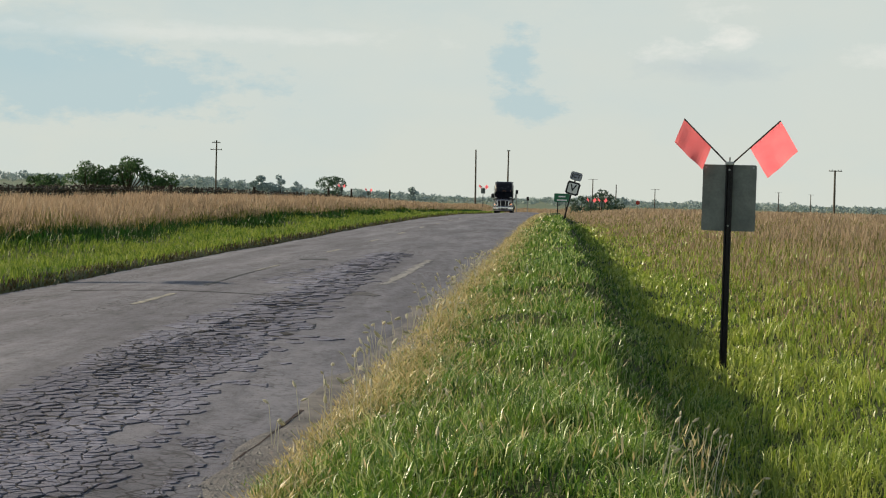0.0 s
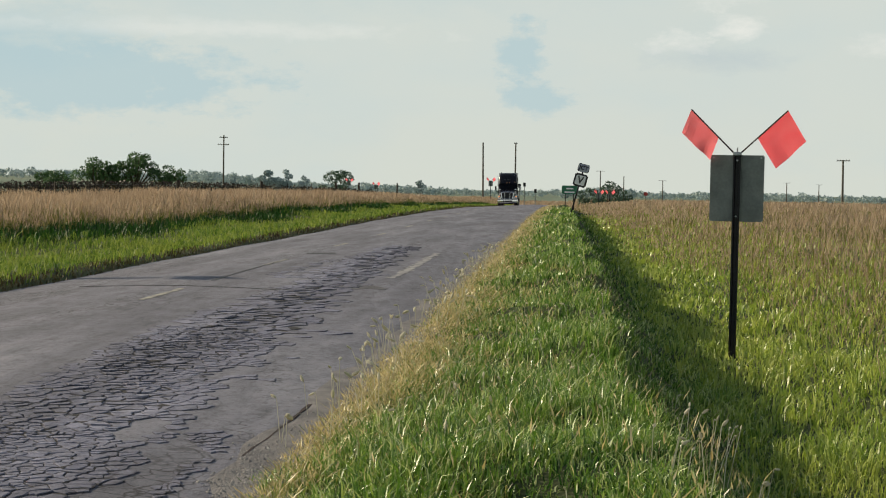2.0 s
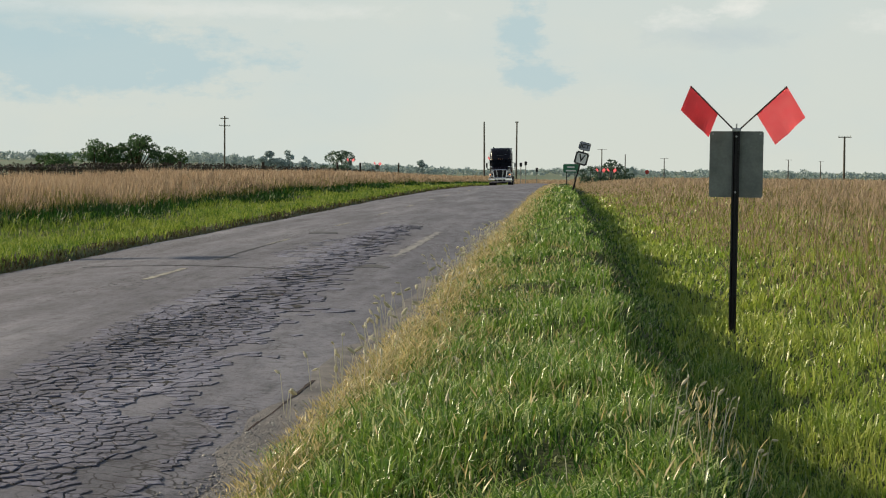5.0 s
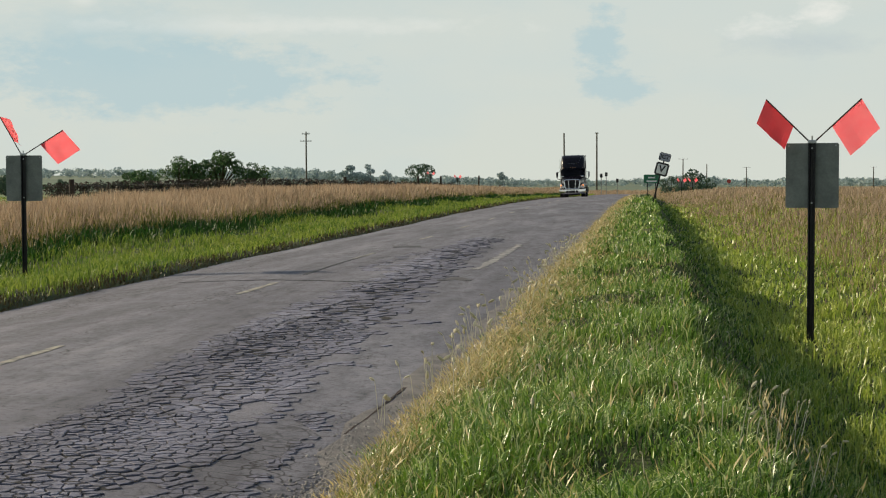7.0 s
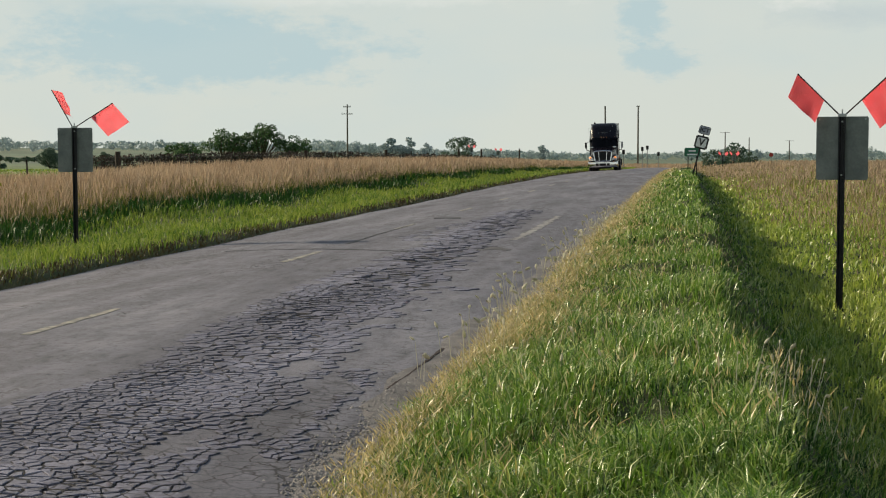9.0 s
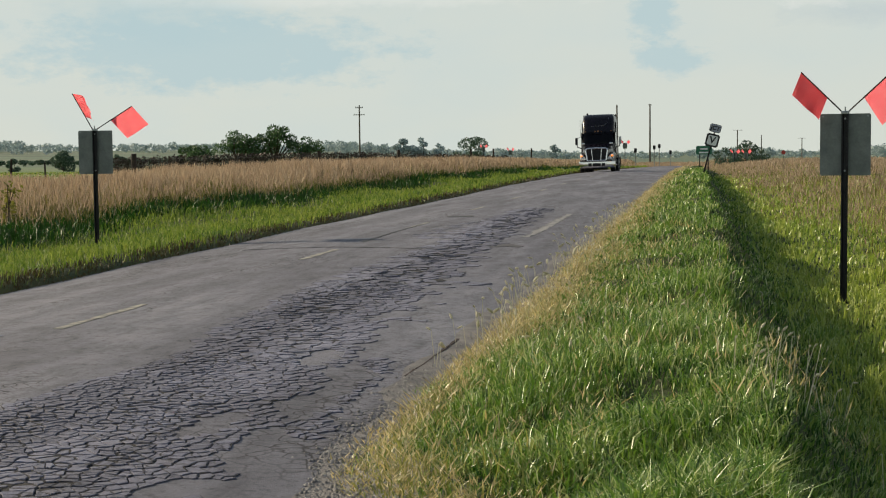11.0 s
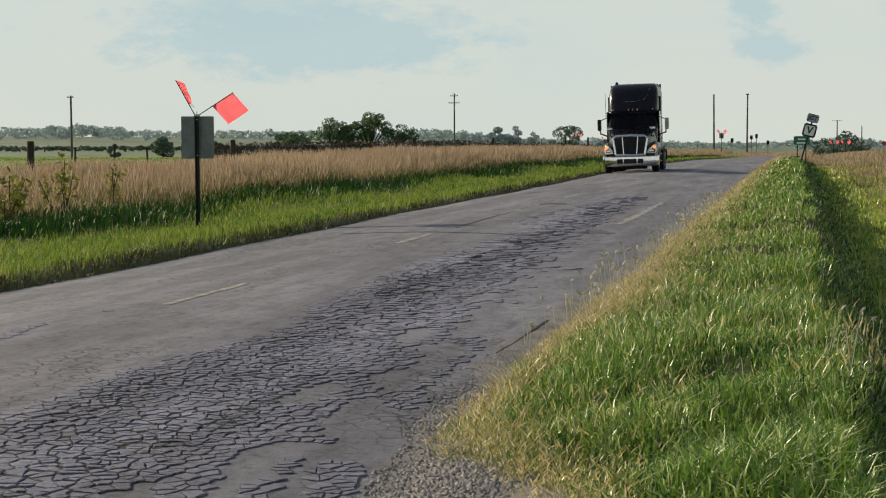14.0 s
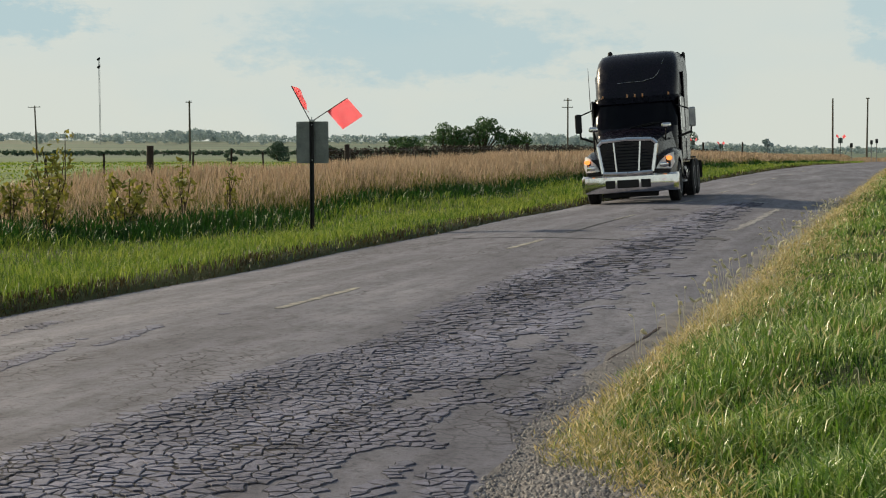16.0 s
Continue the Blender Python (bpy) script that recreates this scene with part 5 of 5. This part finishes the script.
BUSHES = (
    (7.6, 250, 5.3, 3.0, 21, M_MIDLEAF_HAZE, 0.2, 2200, "dark green bush behind a route sign"),
    (4.4, 255, 4.2, 2.2, 22, M_MIDLEAF_HAZE, 0.18, 1400, "dark green bush behind a route sign"),
    (11.0, 262, 3.8, 1.8, 23, M_MIDLEAF_HAZE, 0.18, 1000, "low dark bush at the field edge"),
    (27.7, 300, 2.2, 1.6, 24, M_MIDLEAF_HAZE, 0.18, 500, "sparse scrubby bush in the far field"),
    (62.0, 395, 2.8, 2.6, 25, M_MIDLEAF_HAZE, 0.25, 1300, "dark bush in the far field"),
    (69.0, 396, 2.4, 3.0, 26, M_MIDLEAF_HAZE, 0.25, 1300, "dark bush in the far field"),
    (82.0, 398, 2.6, 3.4, 27, M_MIDLEAF_HAZE, 0.25, 1300, "dark bush in the far field"),
    (44.0, 390, 2.4, 2.4, 28, M_MIDLEAF_HAZE, 0.25, 1000, "dark bush in the far field"),
)
for q in BUSHES:
    tree(*q, category="bush")


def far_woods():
    """Wooded rises all round the edge of the plain, haze painted into their leaves."""
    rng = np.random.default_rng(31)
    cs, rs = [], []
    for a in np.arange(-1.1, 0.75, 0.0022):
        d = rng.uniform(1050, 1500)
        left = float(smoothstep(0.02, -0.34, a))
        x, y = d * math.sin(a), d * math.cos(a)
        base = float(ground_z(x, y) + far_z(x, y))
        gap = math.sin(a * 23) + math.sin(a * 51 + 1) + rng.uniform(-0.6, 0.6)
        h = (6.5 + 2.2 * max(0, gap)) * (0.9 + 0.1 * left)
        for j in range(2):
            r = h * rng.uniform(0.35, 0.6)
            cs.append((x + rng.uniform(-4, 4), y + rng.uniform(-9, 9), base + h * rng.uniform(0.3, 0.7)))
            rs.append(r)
    ob = leaf_cloud("far_woods", cs, rs, 95000, 1.1, M_FARLEAF_HAZE, None, rng, 0.8)
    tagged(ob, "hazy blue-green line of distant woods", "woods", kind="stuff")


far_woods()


def brush_bank():
    """A dark bank of dead brush along the field, and the thin hedge that goes on from it."""
    rng = np.random.default_rng(33)
    cs, rs = [], []
    for k in range(420):
        u = k / 419
        x, y = -72 + 44 * u, 172 + 42 * u
        top = 0.80 - 0.7 * max(0, u - 0.6) / 0.4 - 0.35 * max(0, 0.3 - u) / 0.3
        for j in range(3):
            cs.append((x + rng.uniform(-1, 1), y + rng.uniform(-1.5, 1.5), top - 0.25 - 0.6 * j + rng.uniform(-0.15, 0.15)))
            rs.append(0.55)
    m = blade_material("dead_brush", [rgb("2e2824"), rgb("443b34"), rgb("4e4238")], (rgb("2c2a26"), rgb("463c34")), 0.2, 0.4, 0.1)
    tagged(leaf_cloud("brush_bank", cs, rs, 22000, 0.15, m, None, rng, 0.8), "dark bank of dead brush along the field", "brush", kind="stuff")
    cs, rs = [], []
    for k in range(500):
        u = k / 499
        x, y = -320 + 240 * u, 250 + 80 * u
        cs.append((x, y + rng.uniform(-2, 2), -0.95 + rng.uniform(-0.2, 0.25)))
        rs.append(0.75)
    tagged(leaf_cloud("thin_hedge", cs, rs, 16000, 0.4, M_MIDLEAF_HAZE, None, rng, 0.5), "thin dark hedge line across the green field", "hedge", kind="stuff")


brush_bank()


# ---- utility poles ----
def utility_pole(x, y, top, label, arms=(), lean=0.0, r=0.16, turn=0.0):
    root = new("utility_pole")
    z0 = float(ground_z(x, y) + far_z(x, y)) - 0.2
    root.matrix_world = pose(x, y, z0, 0, lean, turn)
    tagged(root, label, "utility pole", "utility poles")
    h = top - z0
    part("pole", rod(bmesh.new(), (0, 0, -0.3), (0, 0, h), r * 1.1, r * 0.75, 10), M_POLE, root)
    for drop, half in arms:
        z = h - drop
        arm = part("crossarm", box(bmesh.new(), -half, half, -r - 0.10, -r * 0.6, z - 0.06, z + 0.06, 0.01), M_POLE, root, "timber crossarm")
        for bx in (-half + 0.12, half - 0.12, -half * 0.45, half * 0.45):
            part("insulator", rod(bmesh.new(), (bx, -r - 0.05, z + 0.05), (bx, -r - 0.05, z + 0.24), 0.05, 0.035, 8), M_PORCELAIN, arm)
    return root


utility_pole(-61.4, 264.2, 9.45, "weathered wooden utility pole with two crossarms", ((0.45, 0.75), (1.75, 1.05)))
utility_pole(-15.54, 292, 9.63, "bare weathered wooden pole beside the road", (), -0.8, 0.19)
utility_pole(-9.69, 306, 10.05, "weathered wooden pole with a small top bracket", ((0.15, 0.35),), 0, 0.19)
utility_pole(15.5, 600, 7.6, "far wooden utility pole with one crossarm", ((0.2, 1.9),), 0, 0.26)
utility_pole(41.0, 220, 5.85, "wooden utility pole with one crossarm in the field", ((0.12, 0.95),), -0.6, 0.17)
utility_pole(47.4, 700, 4.6, "far wooden utility pole with one crossarm", ((0.2, 1.9),), 0, 0.26)
utility_pole(105.0, 700, 4.5, "far wooden utility pole with one crossarm", ((0.2, 1.5),), 0, 0.26)
utility_pole(137.0, 800, 4.2, "far wooden utility pole with one crossarm", ((0.2, 1.5),), 0, 0.26)
utility_pole(20.8, 500, 4.8, "far bare wooden pole", (), 0, 0.2)
utility_pole(-121.0, 230, 8.7, "wooden utility pole with a short top arm", ((0.3, 0.6),), 0, 0.2)
utility_pole(-181.3, 274.7, 9.4, "leaning wooden utility pole with one crossarm", ((0.35, 1.5),), -1.8, 0.2)


def radio_mast(x, y, top):
    root = new("radio_mast")
    root.matrix_world = pose(x, y, 0)
    tagged(root, "slim grey lattice radio mast far across the fields", "radio mast")
    m = plain("mast_steel", rgb("8c9496"), 0.6, 0.4)
    bm = bmesh.new()
    legs = [Vector((0.45 * math.cos(a), 0.45 * math.sin(a), 0)) for a in (0.5, 2.6, 4.7)]
    for p in legs:
        rod(bm, p, p + Vector((0, 0, top)), 0.10, 0.10, 5)
    for k in range(int(top / 2)):
        for a, b in zip(legs, legs[1:] + legs[:1]):
            rod(bm, a + Vector((0, 0, 2 * k)), b + Vector((0, 0, 2 * k + 2)), 0.05, 0.05, 4)
    part("lattice", bm, m, root)
    for z in (top, top - 4.6):
        part("aerial_drum", rod(bmesh.new(), (0, -0.9, z - 0.6), (0, 0.9, z + 0.4), 0.75, 0.55, 10), M_CHASSIS, root, "dark aerial drum")


radio_mast(-464, 770, 51)

# ---- fence posts ----
M_OLDWOOD = surface("dark_weathered_wood", rgb("2a2420"), rgb("443a32"), 2, 0.9, fine=20, bumpy=0.4, stretch=(5, 5, 0.6))
M_TPOST = surface("rusty_steel_post", rgb("2a2622"), rgb("463c34"), 6, 0.7, 0.3, fine=40)
M_WIRE = plain("fence_wire", rgb("6a6660"), 0.5, 0.7)


def field_fence():
    root = new("field_fence")
    tagged(root, "old wire field fence on wooden and steel posts", "fence")
    rng = np.random.default_rng(41)
    rows = [(26.0, 0), (28.6, 0), (31.2, 0), (33.5, 1), (35.9, 0), (38.3, 0), (40.6, 0), (43.2, 0), (47.6, 1), (51, 0), (55, 0), (59, 0), (63, 0), (68, 0), (72.8, 1), (79, 0), (86, 0), (93, 1), (102, 0), (112, 0), (124, 1), (138, 1), (152, 0), (170, 1)]
    for y, wood in rows:
        z0 = float(ground_z(-19, y))
        lean = Vector((rng.uniform(-0.06, 0.06), rng.uniform(-0.05, 0.05), 0)) * (1 if not wood else 0.6)
        top = Vector((-19, y, 1.36 if wood else 1.18 + rng.uniform(-0.06, 0.1)))
        base = Vector((-19, y, z0 - 0.3)) - lean
        if wood:
            bm = rod(bmesh.new(), base, top + lean, 0.105, 0.09, 10)
            part("fence_post", bm, M_OLDWOOD, root, "dark weathered wooden post")
        else:
            bm = bmesh.new()
            box(bm, -0.028, 0.028, -0.006, 0.006, 0, 1)
            box(bm, -0.006, 0.006, 0.006, 0.036, 0, 1)
            d = (top + lean) - base
            bm.transform(Matrix.Translation(base) @ d.to_track_quat("Z", "Y").to_matrix().to_4x4() @ Matrix.Diagonal((1, 1, d.length, 1)))
            part("fence_post", bm, M_TPOST, root, "thin dark steel T-post")
    for z in (0.35, 0.65, 0.95, 1.15):
        bm = bmesh.new()
        for (a, _), (b, _) in zip(rows, rows[1:]):
            rod(bm, (-19.03, a, z + float(road_z(a))), (-19.03, b, z + float(road_z(b))), 0.003, seg=3)
        part("fence_wire", bm, M_WIRE, root)


field_fence()

# ---- leaning route sign ----
M_WHITE = surface("white_sign_face", rgb("eceeec"), rgb("f8f8f6"), 5, 0.4, fine=40, bumpy=0.02)
M_BLACK = surface("black_sign_face", rgb("121214"), rgb("1e1e20"), 5, 0.45, fine=40, bumpy=0.02)
M_DULL = surface("faded_sign_face", rgb("8e94a4"), rgb("b4b8c4"), 12, 0.5, fine=40, bumpy=0.02)
M_SIGNGREEN = surface("green_sign_face", rgb("1f6a4c"), rgb("2c7c5a"), 4, 0.4, fine=40, bumpy=0.02)
M_SIGNRED = surface("red_sign_face", rgb("a02a26"), rgb("b83a32"), 5, 0.4, fine=40, bumpy=0.02)


def lettering(text, size, x, y, z, material, parent):
    c = bpy.data.curves.new("lettering", "FONT")
    c.body, c.size, c.align_x, c.align_y, c.extrude = text, size, "CENTER", "CENTER", 0.004
    c.offset = size * 0.02
    tmp = bpy.data.objects.new("lettering", c)
    scene.collection.objects.link(tmp)
    me = bpy.data.meshes.new_from_object(tmp.evaluated_get(bpy.context.evaluated_depsgraph_get()))
    bpy.data.objects.remove(tmp)
    me.transform(pose(x, y, z, 90, 0, 0))
    me.materials.clear()
    me.materials.append(material)
    ob = new("lettering", me)
    ob.parent = parent
    return ob


def rounded_plate(x0, x1, z0, z1, y0, y1, r):
    bm = box(bmesh.new(), x0, x1, y0, y1, z0, z1)
    es = [e for e in bm.edges if abs(e.verts[0].co.y - e.verts[1].co.y) > (y1 - y0) * 0.5]
    bmesh.ops.bevel(bm, geom=es, offset=r, segments=4, affect="EDGES")
    return bm


def route_sign():
    root = new("route_sign")
    root.matrix_world = pose(0.30, 69.0, -0.42, 0, 14.5, 0)
    tagged(root, "black and white lettered route sign on a leaning steel post", "road sign")
    part("post", box(bmesh.new(), -0.035, 0.035, -0.02, 0.02, -0.2, 2.95, 0.006), M_POST, root, "dark leaning steel post")
    p = part("route_panel", rounded_plate(-0.305, 0.305, 1.88, 2.49, -0.032, -0.024, 0.05), M_BLACK, root, "black-bordered square route panel")
    part("panel_face", rounded_plate(-0.225, 0.225, 1.96, 2.41, -0.038, -0.031, 0.03), M_WHITE, p, "white square face")
    lettering("V", 0.46, 0, -0.045, 2.185, M_BLACK, p)
    q = part("junction_plate", rounded_plate(-0.267, 0.267, 2.57, 2.95, -0.032, -0.024, 0.04), M_BLACK, root, "small black-bordered plate")
    part("plate_face", rounded_plate(-0.245, 0.245, 2.59, 2.93, -0.038, -0.031, 0.03), M_DULL, q, "faded bluish plate face")
    lettering("JCT", 0.27, 0, -0.045, 2.76, M_BLACK, q)


route_sign()


def guide_sign():
    root = new("guide_sign")
    root.matrix_world = pose(0.66, 125.0, -0.55)
    tagged(root, "small green guide sign on two posts", "road sign")
    p = part("panel", rounded_plate(-0.66, 0.66, 1.26, 1.98, -0.03, -0.02, 0.06), M_SIGNGREEN, root, "green panel")
    for z, w in ((1.72, 0.30), (1.42, 0.42)):
        part("text_bar", box(bmesh.new(), -w, w, -0.036, -0.029, z - 0.06, z + 0.06), M_WHITE, p, "white line of small lettering")
    for x in (-0.35, 0.35):
        part("post", box(bmesh.new(), x - 0.04, x + 0.04, -0.02, 0.02, -0.6, 1.95, 0.005), M_POST, root)


guide_sign()


def red_sign(x, y, z):
    root = new("stop_sign")
    root.matrix_world = pose(x, y, 0)
    tagged(root, "small red octagonal road sign far off in the field", "road sign")
    bm = bmesh.new()
    bmesh.ops.create_cone(bm, cap_ends=True, segments=8, radius1=0.41, radius2=0.41, depth=0.01, matrix=pose(0, 0, z, 90, 22.5, 0))
    part("panel", bm, M_SIGNRED, root, "red octagonal face")
    part("post", box(bmesh.new(), -0.03, 0.03, 0.01, 0.05, -2.6, z + 0.3), M_POST, root)


red_sign(15.8, 280.5, 0.05)


def crossing_signal(x, y, top):
    root = new("crossing_signal")
    z0 = float(ground_z(x, y)) - 0.4
    root.matrix_world = pose(x, y, z0)
    tagged(root, "dark signal head on a pale post beside the far road", "signal", "crossing signals")
    h = top - z0
    part("post", rod(bmesh.new(), (0, 0, -0.2), (0, 0, h), 0.07, 0.06, 8), plain("pale_signal_post", rgb("8a8c8a"), 0.5, 0.3), root)
    head = part("signal_head", box(bmesh.new(), -0.20, 0.20, -0.12, 0.12, h - 0.62, h, 0.05), M_CHASSIS, root, "dark signal head")
    part("hood_rim", rod(bmesh.new(), (0, -0.12, h - 0.35), (0, -0.24, h - 0.35), 0.16, 0.17, 12), M_CHASSIS, head)


for x, y, z in ((-6.6, 231, 1.55), (-5.8, 229.8, 1.75), (-4.2, 236, 0.75), (-8.8, 214, 1.15)):
    crossing_signal(x, y, z)

for x, y, z in ((-10.15, 210.8, 0.05), (5.0, 201, -1.4), (6.5, 201.5, -1.4), (-37.5, 258.3, -0.3), (-32.8, 259, -0.9)):
    far = copy_thing(bpy.data.objects["flagged_sign"], pose(x, y, z))
    tagged(far, "flagged road sign far down the road")


# ---- weeds by the fence ----
def tall_weed(x, y, h, seed, leaf=0.05, n=70, bushy=0.5):
    rng = np.random.default_rng(seed)
    root = new("tall_weed")
    root.matrix_world = pose(x, y, float(ground_z(x, y)))
    tagged(root, "tall leafy yellow-green weed standing in the grass", "weed", "weeds by the fence")
    cs = []
    for k in range(5):
        bm = bmesh.new()
        a = rng.uniform(0, 6.28)
        q = rng.uniform(0.1, 1) * bushy
        tip = Vector((math.cos(a) * q * h * 0.5, math.sin(a) * q * h * 0.5, h * rng.uniform(0.6, 1.0)))
        limb_mesh(bm, (0, 0, -0.05), tip, 0.018, 0.007, rng, 5)
        cs += [tuple(tip * u) for u in (0.55, 0.75, 0.9, 1.0)]
        part("stem", bm, M_BARK, root)
    leaf_cloud("leaves", cs, [0.10 * h + 0.05] * len(cs), n, leaf, M_WEED, root, rng, 0.8)


for k, (x, y, h, leaf, n, b) in enumerate(((-15.4, 23.4, 1.55, 0.10, 120, 0.35), (-14.0, 20.6, 1.1, 0.09, 90, 0.6), (-13.2, 22.4, 0.95, 0.10, 140, 0.9), (-12.9, 23.8, 1.15, 0.09, 140, 0.8), (-12.4, 18.5, 0.75, 0.09, 120, 1.0),
                                            (-13.6, 19.2, 0.9, 0.1, 120, 0.9), (-14.6, 22.0, 1.0, 0.09, 110, 0.7), (-13.0, 26.0, 0.95, 0.08, 90, 0.6), (-12.6, 21.3, 0.7, 0.1, 120, 1.0))):
    tall_weed(x, y, h, 60 + k, leaf * 0.7, int(n * 1.1), b)


# ---- seed heads ----
def foxtails(name, x, y, h, rng, label, size=0.05):
    """Nodding bristly seed heads on thin bent stalks."""
    vs, fs = [], []
    for px, py, ph in zip(x, y, h):
        z = float(ground_z(px, py)) - 0.02
        a = rng.uniform(0, 6.28)
        ln = ph * rng.uniform(0.1, 0.45)
        tip = Vector((px + math.cos(a) * ln, py + math.sin(a) * ln, z + ph))
        d = Vector((math.cos(a) * rng.uniform(0.2, 1.2), math.sin(a) * rng.uniform(0.2, 1.0), rng.uniform(-0.3, 1.0))).normalized()
        s = Vector((0.0022, 0, 0))
        k = len(vs)
        vs += [Vector((px, py, z)) - s, Vector((px, py, z)) + s, tip + s * 0.8, tip - s * 0.8]
        fs.append((k, k + 1, k + 2, k + 3))
        L = size * rng.uniform(0.8, 1.6)
        e1 = d.orthogonal().normalized()
        e2 = d.cross(e1)
        k = len(vs)
        vs.append(tip)
        for u, r in ((0.25, 0.16), (0.6, 0.17), (0.9, 0.08)):
            for j in range(5):
                b = 6.283 * j / 5
                vs.append(tip + d * L * u + (e1 * math.cos(b) + e2 * math.sin(b)) * L * r)
        vs.append(tip + d * L)
        for j in range(5):
            i = (j + 1) % 5
            fs.append((k, k + 1 + j, k + 1 + i))
            for q in (0, 5):
                fs.append((k + 1 + q + j, k + 6 + q + j, k + 6 + q + i, k + 1 + q + i))
            fs.append((k + 11 + j, k + 16, k + 11 + i))
    ob = mesh_object(name, vs, fs, M_PALE)
    return tagged(ob, label, "grass", kind="stuff")


def build_seed_heads():
    rng = np.random.default_rng(71)
    y = rng.uniform(9, 30, 160)
    foxtails("edge_foxtails", right_edge(y) + rng.uniform(0.05, 0.55, 160), y, rng.uniform(0.22, 0.42, 160), rng, "pale nodding foxtail seed heads beside the asphalt", 0.055)
    y = rng.uniform(6.5, 22, 70)
    foxtails("verge_foxtails", rng.uniform(-1.0, 1.0, 70), y, rng.uniform(0.14, 0.24, 70), rng, "pale foxtail seed heads over the verge grass", 0.034)
    y = rng.uniform(6.5, 11, 16)
    foxtails("ditch_foxtails", rng.uniform(0.4, 1.2, 16), y, rng.uniform(0.25, 0.4, 16), rng, "tall pale seed heads at the ditch", 0.03)


build_seed_heads()


# ---- what moves ----
def motions():
    rows = [(t, truck_pose(y, x, lean)) for t, y, x, lean in TRUCK_ROWS]
    walk(truck, rows)
    curve = truck.animation_data.action.layers[0].strips[0].channelbag(truck.animation_data.action_slot).fcurves.find("location", index=1)
    ticks = [k / FPS for k in range(int(T_END * FPS) + 1)]
    turned = [math.degrees((curve.evaluate(frame(t)) - 171) / (R_WHEEL * TRUCK_SIZE)) for t in ticks]
    for ob, x, y in WHEELS:
        walk(ob, [(t, pose(x, y, R_WHEEL, -a, 0, 0)) for t, a in zip(ticks, turned)])
    for ob, at, d, k in CLOTHS:
        sway = [(0.5 * i, 4 * math.sin(1.7 * i + 2.1 * k) + 2.5 * math.sin(3.1 * i + k)) for i in range(33)]
        walk(ob, [(t, Matrix.Translation(at) @ Matrix.Rotation(radians(a), 4, d)) for t, a in sway])


motions()
